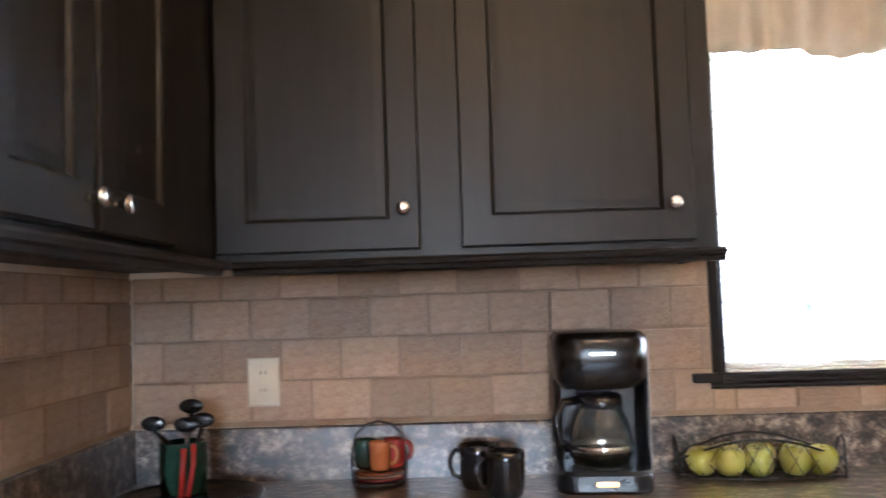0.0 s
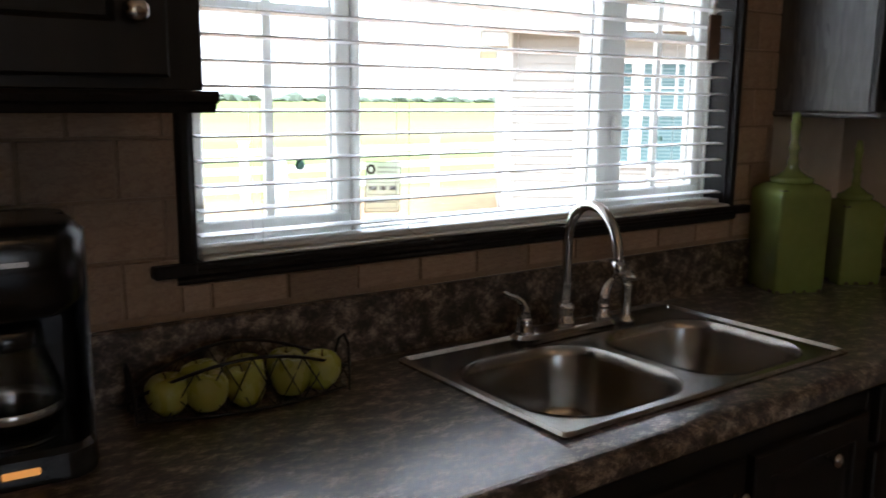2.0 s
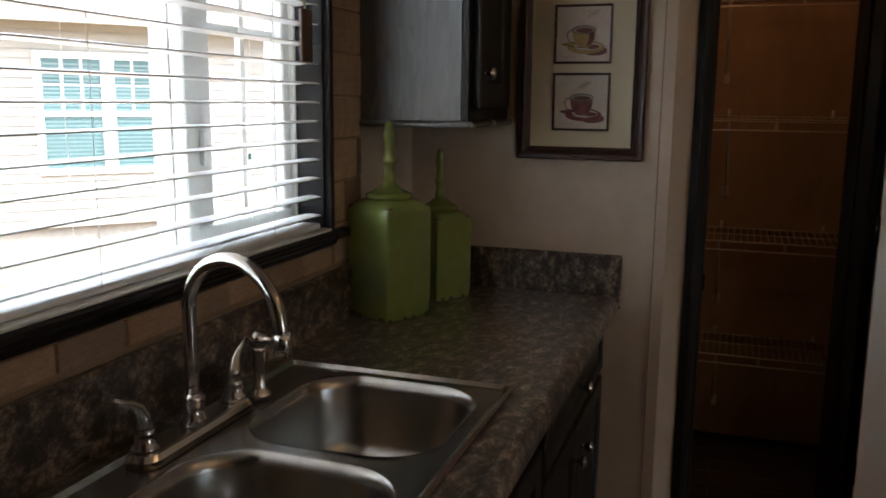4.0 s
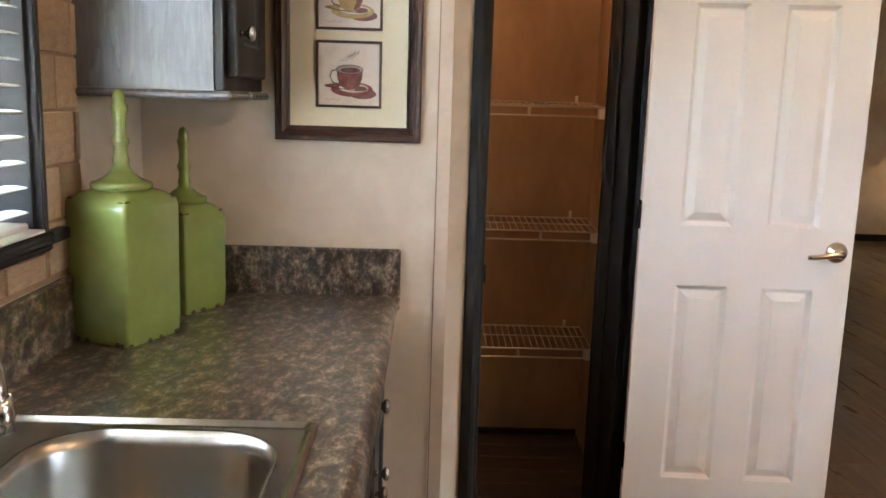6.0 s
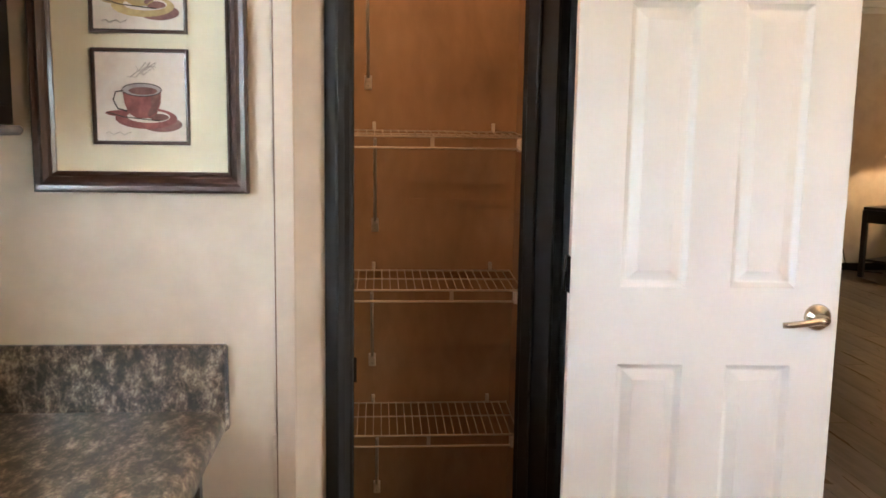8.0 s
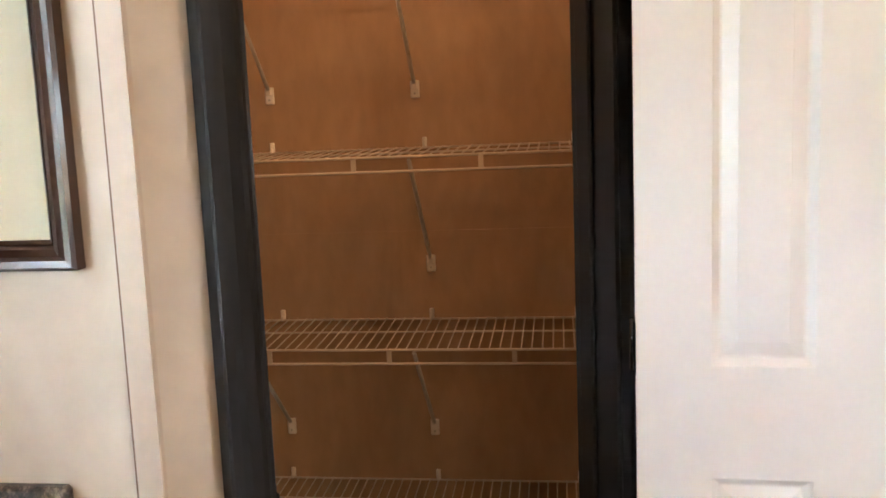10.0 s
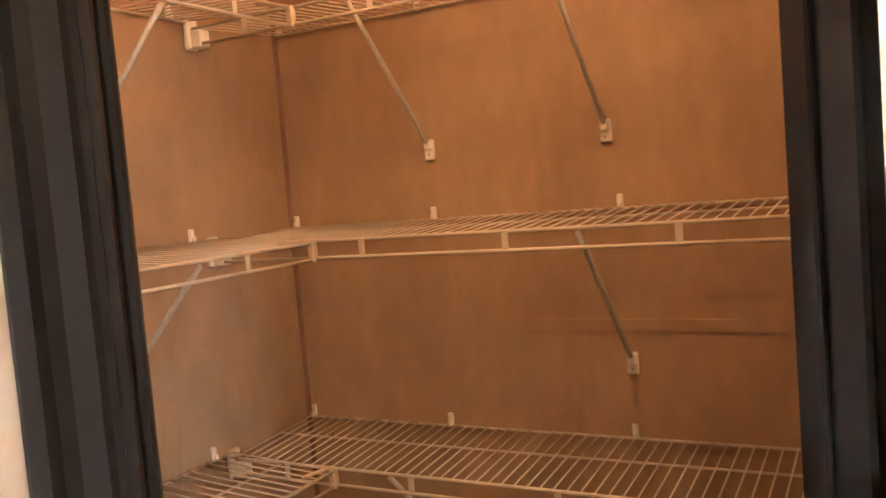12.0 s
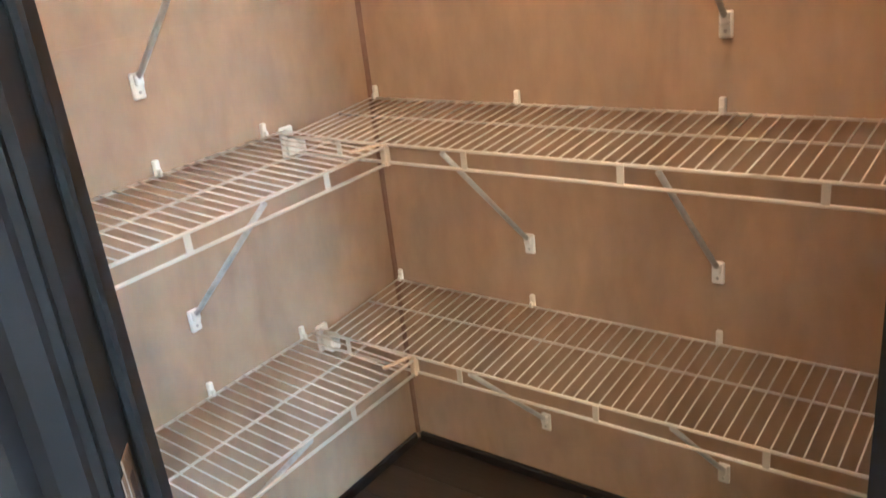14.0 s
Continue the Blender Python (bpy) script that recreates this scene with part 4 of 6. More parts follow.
# the light rail under the wall cabinets
bm = bmesh.new()
railp = [(-0.337, 1.4455), (-0.366, 1.4455), (-0.371, 1.440), (-0.368, 1.432), (-0.358, 1.428), (-0.355, 1.420), (-0.350, 1.417), (-0.337, 1.417)]
prism(bm, railp, 'x', -1.52, -0.466)
box(bm, -0.486, -0.466, -0.337, -0.002, 1.424, 1.4455, bevel=0.005)
whole("light_rail", bm, M_DARKTRIM, "moulded dark wooden rail under the wall cabinet", "cabinet trim")
bm = bmesh.new()
prism(bm, [(XW - (y), z) for y, z in railp], 'y', -1.58, -0.378)
whole("light_rail", bm, M_DARKTRIM, "moulded dark wooden rail under the wall cabinet", "cabinet trim")

RH = 0.78
# side panel and rail take the grey that paints in the window's sheen
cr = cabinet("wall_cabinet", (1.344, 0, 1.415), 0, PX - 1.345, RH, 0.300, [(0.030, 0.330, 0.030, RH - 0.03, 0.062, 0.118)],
             "dark espresso wall cabinet, window sheen painted grey on its side panel", "wall cabinets", M_SIDESHEEN)
whole("light_rail", boxes((1.330, PX - 0.001, -0.318, -0.001, 1.397, 1.4145), bevel=0.006), M_SIDESHEEN, "rounded dark rail under the end wall cabinet, painted with the grey sheen", "cabinet trim")

BH = CT - 0.047
bases = [(-1.245, -0.62, [(0.02, 0.605, 0.12, 0.70, 0.56, 0.62), (0.02, 0.605, 0.72, BH - 0.02, 0.31, 0.79)]),
         (-0.62, -0.02, [(0.02, 0.58, 0.12, 0.70, 0.05, 0.62), (0.02, 0.58, 0.72, BH - 0.02, 0.30, 0.79)]),
         (-0.02, 0.85, [(0.02, 0.42, 0.12, 0.80, 0.385, 0.742), (0.45, 0.85, 0.12, 0.80, 0.690, 0.742)]),
         (0.85, 1.655, [(0.02, 0.39, 0.12, 0.70, 0.355, 0.62), (0.415, 0.785, 0.12, 0.70, 0.45, 0.62), (0.02, 0.785, 0.72, BH - 0.02, 0.40, 0.79)])]
for a, b, ds in bases:
    w = b - a - 0.002
    c = thing("base_cabinet", (a, 0, 0), "dark espresso wooden base cabinet with panel doors", "cabinet", "base cabinets")
    hole = a == -0.02
    if hole:
        part("carcass", boxes((0.0, 0.010, -0.58, -0.002, 0.09, BH), (w - 0.010, w, -0.58, -0.002, 0.09, BH), (0.010, w - 0.010, -0.58, -0.002, 0.09, 0.11)), M_CABIN, c)
    else:
        part("carcass", boxes((0.0, w, -0.58, -0.002, 0.09, BH)), M_CABIN, c)
    part("toe_kick", boxes((0.0, w, -0.53, -0.50, 0.0, 0.089)), M_CABIN, c)
    part("face_frame", boxes((0, w, -0.60, -0.581, 0.09, BH), bevel=0.002), M_CAB, c)
    for x0, x1, z0, z1, kx, kz in ds:
        bm = panel_door(min(x1, w) - x0, z1 - z0, 0.058 if z1 - z0 > 0.3 else 0.035)
        bmesh.ops.translate(bm, vec=(x0, -0.6015, z0), verts=bm.verts[:])
        dd = part("door" if z1 - z0 > 0.3 else "drawer", bm, M_CAB, c)
        knob(dd, kx, -0.6215, kz)
whole("filler_strip", boxes((1.656, PX - 0.001, -0.598, -0.56, 0.0, BH)), M_CAB, "dark filler strip between base cabinet and wall", "cabinet trim")
for i, (a, b) in enumerate(((-1.36, -0.66), (-2.06, -1.362), (-2.76, -2.062), (-3.40, -2.762))):
    w = b - a
    c = thing("base_cabinet", (XW, a, 0), "dark espresso wooden base cabinet on the side wall", "cabinet", "base cabinets", 90)
    part("carcass", boxes((0, w, -0.58, -0.002, 0.09, BH)), M_CABIN, c)
    part("toe_kick", boxes((0, w, -0.53, -0.50, 0.0, 0.089)), M_CABIN, c)
    part("face_frame", boxes((0, w, -0.60, -0.581, 0.09, BH), bevel=0.002), M_CAB, c)
    bm = panel_door(w - 0.04, 0.66)
    bmesh.ops.translate(bm, vec=(0.02, -0.6015, 0.14), verts=bm.verts[:])
    dd = part("door", bm, M_CAB, c)
    knob(dd, 0.07, -0.6215, 0.72)


# ---- jars ----
def jar(at, rz, side, body, neck, total, label):
    """A square lidded ceramic jar with a turned finial; heights above its foot."""
    j = thing("ceramic_jar", at, label, "jar", "green ceramic jars", rz)
    h = side / 2
    bm = bmesh.new()
    prof = [(0.93, 0.0), (0.97, 0.012), (0.985, 0.05), (0.985, body * 0.45), (1.0, body * 0.85), (1.0, body - 0.022), (0.97, body - 0.010), (0.80, body + 0.006), (0.62, body + 0.012)]
    loops(bm, [rrect(-h * k, h * k, -h * k, h * k, h * (0.10 if k > 0.9 else 0.3), z, 4) for k, z in prof])
    for f in bm.faces:
        f.smooth = True
    bd = part("body", bm, M_GREEN, j)
    bmn = bmesh.new()
    rg = random.Random(int(side * 1000))
    for i in range(16):
        a = rg.uniform(-0.92, 0.92) * h
        z, hh = 0.004, rg.uniform(0.004, 0.008)
        s = rg.uniform(0.004, 0.010)
        o = h * 0.962
        c = [(a, -o), (a, o), (-o, a), (o, a)][i % 4]
        r4 = bmesh.ops.create_icosphere(bmn, subdivisions=1, radius=1)
        for v in r4["verts"]:
            sx, sy = (s, 0.0028) if i % 4 < 2 else (0.0028, s)
            v.co = Vector((c[0] + v.co.x * sx, c[1] + v.co.y * sy, z + hh * v.co.z))
    for sx, sy in ((-1, -1), (1, -1), (-1, 1), (1, 1)):
        for u, w in ((0.014, 0.0025), (0.0025, 0.014)):
            r4 = bmesh.ops.create_icosphere(bmn, subdivisions=1, radius=1)
            for v in r4["verts"]:
                v.co = Vector((sx * h * 0.955 - sx * u * 0.8 + v.co.x * u * 0.6, sy * h * 0.955 - sy * w * 0.8 + v.co.y * w * 0.6, body - 0.0065 + 0.003 * v.co.z))
    part("chips", bmn, M_CHIP, bd, "dark chips in the glaze along the edges")["kind"] = "stuff"
    bm = bmesh.new()
    L = total - neck
    prof = [(h * 0.60, body + 0.010), (h * 0.73, body + 0.011), (h * 0.76, body + 0.015), (h * 0.76, body + 0.021), (h * 0.73, body + 0.025), (h * 0.62, body + 0.028), (h * 0.46, body + 0.034), (h * 0.32, body + 0.042), (h * 0.24, neck - 0.004), (h * 0.20, neck + 0.003)]
    fin = [(0.19, 0.05), (0.21, 0.08), (0.205, 0.12), (0.18, 0.15), (0.165, 0.20), (0.175, 0.26), (0.20, 0.30), (0.225, 0.33), (0.215, 0.37), (0.18, 0.40), (0.16, 0.45), (0.155, 0.54), (0.165, 0.62), (0.185, 0.70), (0.21, 0.755), (0.205, 0.79), (0.165, 0.82), (0.155, 0.86), (0.16, 0.90), (0.135, 0.95), (0.08, 0.985), (0.02, 1.0)]
    prof += [(h * r0, neck + L * q) for r0, q in fin]
    lathe(bm, prof, 28)
    part("lid", bm, M_GREEN, j)
    return j


jar((1.300, -0.105, CT + 0.0005), -24, 0.157, 0.293, 0.346, 0.500, "tall chipped lime-green square jar on the counter")
jar((1.552, -0.156, CT + 0.0005), -30, 0.132, 0.236, 0.284, 0.420, "smaller chipped lime-green square jar behind")

# ---- framed coffee prints ----
pic = thing("framed_print", (PX, -0.5145, 1.302), "mahogany-framed triple print of coffee cups", "picture", rz=-90)
# local x along the wall, local y out of it is -y
PW, PH, FW = 0.360, 0.700, 0.036
bm = bmesh.new()
def fr_ring(i, d):
    return [(-PW / 2 + i, -d, i), (PW / 2 - i, -d, i), (PW / 2 - i, -d, PH - i), (-PW / 2 + i, -d, PH - i)]
loops(bm, [fr_ring(0, 0.0), fr_ring(0, 0.018), fr_ring(0.004, 0.023), fr_ring(0.012, 0.022), fr_ring(0.018, 0.025), fr_ring(0.026, 0.020), fr_ring(FW - 0.006, 0.013), fr_ring(FW - 0.005, 0.015), fr_ring(FW, 0.010), fr_ring(FW, 0.003)], close_last=False)
part("frame", bm, M_FRAME, pic)
part("mat_board", boxes((-PW / 2 + FW - 0.004, PW / 2 - FW + 0.004, -0.006, -0.001, FW - 0.004, PH - FW + 0.004)), M_MAT, pic)


def ellipse(bm, cx, cz, rx, rz, d, n=28, a0=0, a1=360):
    vs = [bm.verts.new((cx + rx * math.cos(radians(a0 + (a1 - a0) * i / n)), -d, cz + rz * math.sin(radians(a0 + (a1 - a0) * i / n)))) for i in range(n if a1 - a0 == 360 else n + 1)]
    bm.faces.new(vs)


def coffee_print(zc, cup_mat, flip):
    s = 0.160
    pr = part("print", boxes((-s / 2, s / 2, -0.0072, -0.0060, zc - s / 2, zc + s / 2)), M_PAPER, pic, "small painted coffee cup print")
    bm = bmesh.new()
    def r4(i, d):
        return [(-s / 2 + i, -d, zc - s / 2 + i), (s / 2 - i, -d, zc - s / 2 + i), (s / 2 - i, -d, zc + s / 2 - i), (-s / 2 + i, -d, zc + s / 2 - i)]
    loops(bm, [r4(-0.001, 0.006), r4(-0.001, 0.010), r4(0.002, 0.0105), r4(0.005, 0.010), r4(0.0055, 0.0072)], close_last=False)
    part("inner_frame", bm, M_FRAME, pr)
    bm = bmesh.new()
    ellipse(bm, 0.008, zc - 0.036, 0.052, 0.018, 0.0076)
    ellipse(bm, -0.022, zc - 0.028, 0.038, 0.006, 0.0077)
    part("painted_saucer", bm, cup_mat, pr)
    bm = bmesh.new()
    ellipse(bm, 0.012, zc - 0.033, 0.036, 0.0105, 0.00785)
    part("painted_saucer_well", bm, M_PAPER, pr)
    bm = bmesh.new()
    ellipse(bm, 0.034, zc - 0.046, 0.034, 0.013, 0.0075)
    ellipse(bm, 0.030, zc - 0.034, 0.016, 0.006, 0.0079)
    part("painted_shadow", bm, M_CUPSHADE, pr)
    bm = bmesh.new()
    pts = [(-0.030, 0.012), (0.034, 0.012), (0.033, -0.010), (0.026, -0.028), (0.014, -0.036), (-0.008, -0.036), (-0.021, -0.028), (-0.028, -0.010)]
    bm.faces.new([bm.verts.new((x, -0.0080, zc + z)) for x, z in pts])
    part("painted_cup", bm, cup_mat, pr)
    bm = bmesh.new()
    ellipse(bm, 0.002, zc + 0.012, 0.033, 0.011, 0.0082)
    part("painted_coffee", bm, M_CUPIN, pr)
    bm = bmesh.new()
    ellipse(bm, 0.004, zc + 0.010, 0.024, 0.0065, 0.0083)
    bm.faces.new([bm.verts.new((x, -0.0081, zc + z)) for x, z in [(0.016, 0.003), (0.032, 0.008), (0.031, -0.010), (0.025, -0.026), (0.014, -0.034), (0.010, -0.030), (0.017, -0.016)]])
    part("painted_dark_side", bm, M_CUPSHADE, pr)
    bm = bmesh.new()
    hx = -0.036
    tube(bm, [(hx + 0.006, -0.0082, zc + 0.010), (hx - 0.006, -0.0082, zc + 0.008), (hx - 0.010, -0.0082, zc - 0.006), (hx - 0.003, -0.0082, zc - 0.020), (hx + 0.012, -0.0082, zc - 0.024)], 0.0013, 5)
    tube(bm, [(0.002 + 0.033 * math.cos(radians(a)), -0.0084, zc + 0.012 + 0.011 * math.sin(radians(a))) for a in range(0, 361, 20)], 0.0007, 4)
    tube(bm, [(-0.058, -0.0082, zc - 0.026), (-0.030, -0.0082, zc - 0.034), (0.030, -0.0082, zc - 0.040)], 0.0009, 4)
    part("ink_lines", bm, M_INK, pr)
    bm = bmesh.new()
    rg = random.Random(int(zc * 100))
    for k in range(5):
        x0, z0 = rg.uniform(-0.01, 0.05), zc + rg.uniform(0.030, 0.062)
        tube(bm, [(x0 + 0.012 * math.cos(t * 0.9 + k), -0.0080, z0 + 0.008 * math.sin(t * 1.3 + k)) for t in range(7)], 0.0006, 4)
    tube(bm, [(-0.060 + 0.006 * t, -0.0080, zc - 0.062 + 0.003 * math.sin(t * 2.1)) for t in range(8)], 0.0007, 4)
    part("scribbles", bm, M_INKPALE, pr)["kind"] = "stuff"


coffee_print(0.163, M_CUPRED, 0)
coffee_print(0.350, M_CUPYEL, 0)
coffee_print(0.537, M_CUPRED, 0)


# ---- small things on the counter ----
def mug(at, rz, r, h, material, label, group="", tilt=0):
    m = thing("mug", at, label, "mug", group, rz)
    bm = bmesh.new()
    lathe(bm, [(r * 0.72, 0.0), (r * 0.86, 0.004), (r, h * 0.25), (r * 1.0, h * 0.8), (r * 1.05, h), (r * 1.01, h + 0.001), (r * 0.93, h * 0.8), (r * 0.92, h * 0.25), (r * 0.5, 0.008)], 28)
    part("cup", bm, material, m)
    bm = bmesh.new()
    tube(bm, [(-r * 0.95, 0, h * 0.82), (-r * 1.3, 0, h * 0.86), (-r * 1.62, 0, h * 0.70), (-r * 1.66, 0, h * 0.48), (-r * 1.45, 0, h * 0.28), (-r * 0.95, 0, h * 0.20)], 0.0055, 8)
    part("handle", bm, material, m)
    return m


mug((-0.945, -0.255, CT + 0.0005), 20, 0.042, 0.100, M_BLACKC, "tall black glazed coffee mug on the counter", "black mugs")
mug((-1.005, -0.160, CT + 0.0005), -20, 0.042, 0.100, M_BLACKC, "tall black glazed coffee mug on the counter", "black mugs")

# coffee maker
cm = thing("coffee_maker", (-0.715, -0.135, CT + 0.0005), "black drip coffee maker with a glass carafe", "coffee maker", rz=-4)
bm = bmesh.new()
loops(bm, [rrect(-0.105, 0.105, -0.130, 0.100, 0.045, 0.0), rrect(-0.108, 0.108, -0.133, 0.102, 0.046, 0.008), rrect(-0.106, 0.106, -0.131, 0.101, 0.045, 0.040), rrect(-0.100, 0.100, -0.124, 0.099, 0.042, 0.048)])
part("base", bm, M_BLACKP, cm)
bm = bmesh.new()
lathe(bm, [(0.068, 0.048), (0.070, 0.050), (0.060, 0.052), (0.010, 0.052)], 28, 0, -0.040)
part("hot_plate", bm, M_BLACKC, cm)
bm = bmesh.new()
loops(bm, [rrect(-0.104, 0.104, 0.040, 0.100, 0.020, 0.045), rrect(-0.106, 0.106, 0.036, 0.101, 0.020, 0.22), rrect(-0.108, 0.108, 0.030, 0.102, 0.022, 0.34), rrect(-0.100, 0.100, 0.036, 0.096, 0.022, 0.352)])
part("water_tank", bm, M_BLACKP, cm)
bm = bmesh.new()
loops(bm, [rrect(-0.088, 0.088, -0.112, 0.036, 0.060, 0.228), rrect(-0.104, 0.104, -0.128, 0.036, 0.064, 0.250), rrect(-0.108, 0.108, -0.132, 0.036, 0.066, 0.335), rrect(-0.100, 0.100, -0.122, 0.036, 0.060, 0.352), rrect(-0.090, 0.090, -0.112, 0.030, 0.055, 0.356)])
for f in bm.faces:
    f.smooth = True
part("filter_housing", bm, M_BLACKP, cm)
bm = boxes((0.104, 0.1105, -0.070, 0.080, 0.02, 0.345), bevel=0.003)
part("side_band", bm, M_COFFEEBAND, cm, "bright silver side band")
bm = bmesh.new()
prof = [(0.058, 0.054), (0.066, 0.062), (0.071, 0.090), (0.069, 0.120), (0.058, 0.155), (0.046, 0.180), (0.047, 0.190), (0.044, 0.188), (0.0435, 0.180), (0.056, 0.153), (0.0665, 0.120), (0.0685, 0.090), (0.064, 0.065), (0.010, 0.058)]
lathe(bm, prof, 32, 0, -0.040)
ca = part("carafe", bm, M_CARAFE, cm, "clear glass carafe")
bm = bmesh.new()
lathe(bm, [(0.049, 0.180), (0.051, 0.186), (0.050, 0.206), (0.040, 0.214), (0.010, 0.218)], 28, 0, -0.040)
part("carafe_lid", bm, M_BLACKP, ca)
bm = bmesh.new()
lathe(bm, [(0.0712, 0.084), (0.0722, 0.086), (0.0722, 0.096), (0.0712, 0.098)], 32, 0, -0.040, caps=False)
part("band", bm, M_COFFEEBAND, ca, "silver band round the carafe")
bm = bmesh.new()
tube(bm, [(-0.045, -0.050, 0.200), (-0.085, -0.066, 0.196), (-0.104, -0.074, 0.160), (-0.100, -0.072, 0.110), (-0.072, -0.060, 0.088)], 0.010, 8)
part("carafe_handle", bm, M_BLACKP, ca)
part("switch", boxes((-0.022, 0.026, -0.136, -0.130, 0.018, 0.028), bevel=0.002), M_AMBER, cm, "lit amber switch")
part("name_strip", boxes((-0.025, 0.030, -0.1335, -0.1315, 0.305, 0.312)), M_COFFEEBAND, cm, "small silver name strip")

# wire basket of apples
basket = thing("wire_basket", (-0.345, -0.118, CT + 0.0005), "long black wire basket holding green apples", "basket", rz=-6)
BL, BW = 0.185, 0.058
def side_curve(sy, z0, amp, n=18):
    return [(-BL + 2 * BL * i / n, sy * BW * math.sin(math.pi * (0.12 + 0.76 * i / n)), z0 + amp * math.sin(math.pi * i / n)) for i in range(n + 1)]
for sy in (-1, 1):
    for z0, amp, rr in ((0.046, 0.050, 0.0030), (0.006, 0.0, 0.0024)):
        bm = bmesh.new()
        tube(bm, side_curve(sy, z0, amp), rr, 7)
        part("rail", bm, M_IRON, basket)
for sy in (-1, 1):
    top, bot = side_curve(sy, 0.046, 0.050, 24), side_curve(sy, 0.006, 0.0, 24)
    bm = bmesh.new()
    for i in range(0, 24, 3):
        for a, b in ((i, i + 3), (i + 3, i)):
            if b <= 24:
                mid = [(bot[a][k] * (1 - q) + top[b][k] * q) for q in (0.5,) for k in range(3)]
                tube(bm, [bot[a], (mid[0], mid[1] + sy * 0.004, mid[2]), top[b]], 0.0013, 5)
    part("lattice", bm, M_IRON, basket)
bm = bmesh.new()
for i in range(9):
    x = -BL * 0.9 + 2 * BL * 0.9 * i / 8
    y = BW * math.sin(math.pi * (0.12 + 0.76 * (0.05 + 0.9 * i / 8)))
    tube(bm, [(x, -y, 0.006), (x, y, 0.006)], 0.0014, 5)
part("bottom_wires", bm, M_IRON, basket)
for sx in (-1, 1):
    bm = bmesh.new()
    tube(bm, [(sx * BL, -0.036, 0.004), (sx * BL, -0.036, 0.046), (sx * (BL + 0.004), -0.022, 0.085), (sx * (BL + 0.006), 0.0, 0.098), (sx * (BL + 0.004), 0.022, 0.085), (sx * BL, 0.036, 0.046), (sx * BL, 0.036, 0.004)], 0.0030, 7)
    tube(bm, [(sx * BL, -0.036, 0.020), (sx * BL, 0.036, 0.060)], 0.0013, 5)
    tube(bm, [(sx * BL, 0.036, 0.020), (sx * BL, -0.036, 0.060)], 0.0013, 5)
    part("end_hoop", bm, M_IRON, basket)

bm = bmesh.new()
lathe(bm, [(0.002, 0.006), (0.012, 0.001), (0.022, 0.004), (0.032, 0.018), (0.0365, 0.036), (0.035, 0.052), (0.026, 0.063), (0.014, 0.066), (0.005, 0.060), (0.001, 0.056)], 22)
apple_mesh = finish(bm, "skin", M_APPLE)
bm = bmesh.new()
tube(bm, [(0, 0, 0.056), (0.001, 0, 0.066), (0.004, 0.001, 0.074)], 0.0012, 5)
stem_mesh = finish(bm, "stem", M_STEM)
rg = random.Random(3)
tb = pose(-0.345, -0.118, CT + 0.0005, 0, 0, -6)
for x, y, z in ((-0.128, -0.012, 0.008), (-0.072, -0.028, 0.008), (-0.058, 0.030, 0.009), (0.002, -0.026, 0.008), (0.016, 0.032, 0.008), (0.076, -0.022, 0.008), (0.090, 0.030, 0.010), (0.140, -0.004, 0.008)):
    p = tb @ Vector((x, y, z))
    a = tagged(new("apple", apple_mesh), "yellow-green apple lying in the wire basket", "apple", "apples in the basket")
    a.matrix_world = pose(p.x, p.y, p.z, rg.uniform(-10, 10), rg.uniform(-10, 10), rg.uniform(0, 360))
    child("stem", stem_mesh, a, Matrix())

# rack with small mugs
rack = thing("mug_rack", (-1.245, -0.085, CT + 0.0005), "small black wire rack with stacked saucers", "mug rack", rz=8)
bm = bmesh.new()
lathe(bm, [(0.050, 0.0), (0.064, 0.004), (0.066, 0.010), (0.052, 0.010)], 28)
part("base", bm, M_IRON, rack)
for i in range(3):
    bm = bmesh.new()
    z = 0.011 + 0.008 * i
    lathe(bm, [(0.030, z), (0.056, z + 0.004), (0.060, z + 0.0065), (0.056, z + 0.0068), (0.028, z + 0.004)], 28)
    part("saucer", bm, (M_MUGRED, M_CREAM, M_MUGORG)[i], rack)
bm = bmesh.new()
tube(bm, [(-0.062, 0, 0.008), (-0.066, 0, 0.070), (-0.056, 0, 0.118), (-0.030, 0, 0.142), (0.0, 0, 0.150), (0.030, 0, 0.142), (0.056, 0, 0.118), (0.066, 0, 0.070), (0.062, 0, 0.008)], 0.0035, 7)
part("arched_handle", bm, M_IRON, rack)
for dx, dy, mm, lab_ in ((-0.034, 0.006, M_MUGGRN, "small dark green cup on the wire rack"), (0.006, -0.030, M_MUGORG, "small burnt-orange cup on the wire rack"), (0.038, 0.008, M_MUGRED, "small red cup on the wire rack")):
    mug((-1.245 + dx, -0.085 + dy, CT + 0.0395), 170 + dx * 900, 0.026, 0.066, mm, lab_, "rack cups")

# dark tray with a crock of red-handled utensils
bm = bmesh.new()
lathe(bm, [(0.10, 0.0), (0.155, 0.006), (0.165, 0.020), (0.160, 0.022), (0.148, 0.010), (0.010, 0.008)], 40)
bmesh.ops.transform(bm, matrix=pose(-1.655, -0.250, CT + 0.0005), verts=bm.verts[:])
whole("round_tray", bm, M_BLACKC, "round black glazed tray on the counter", "tray")
crock = thing("utensil_crock", (-1.690, -0.185, CT + 0.0100), "dark green glazed crock full of kitchen utensils", "crock")
bm = bmesh.new()
lathe(bm, [(0.045, 0.0), (0.052, 0.006), (0.056, 0.060), (0.054, 0.115), (0.057, 0.120), (0.050, 0.120), (0.049, 0.020), (0.010, 0.012)], 28)
part("pot", bm, M_MUGGRN, crock)
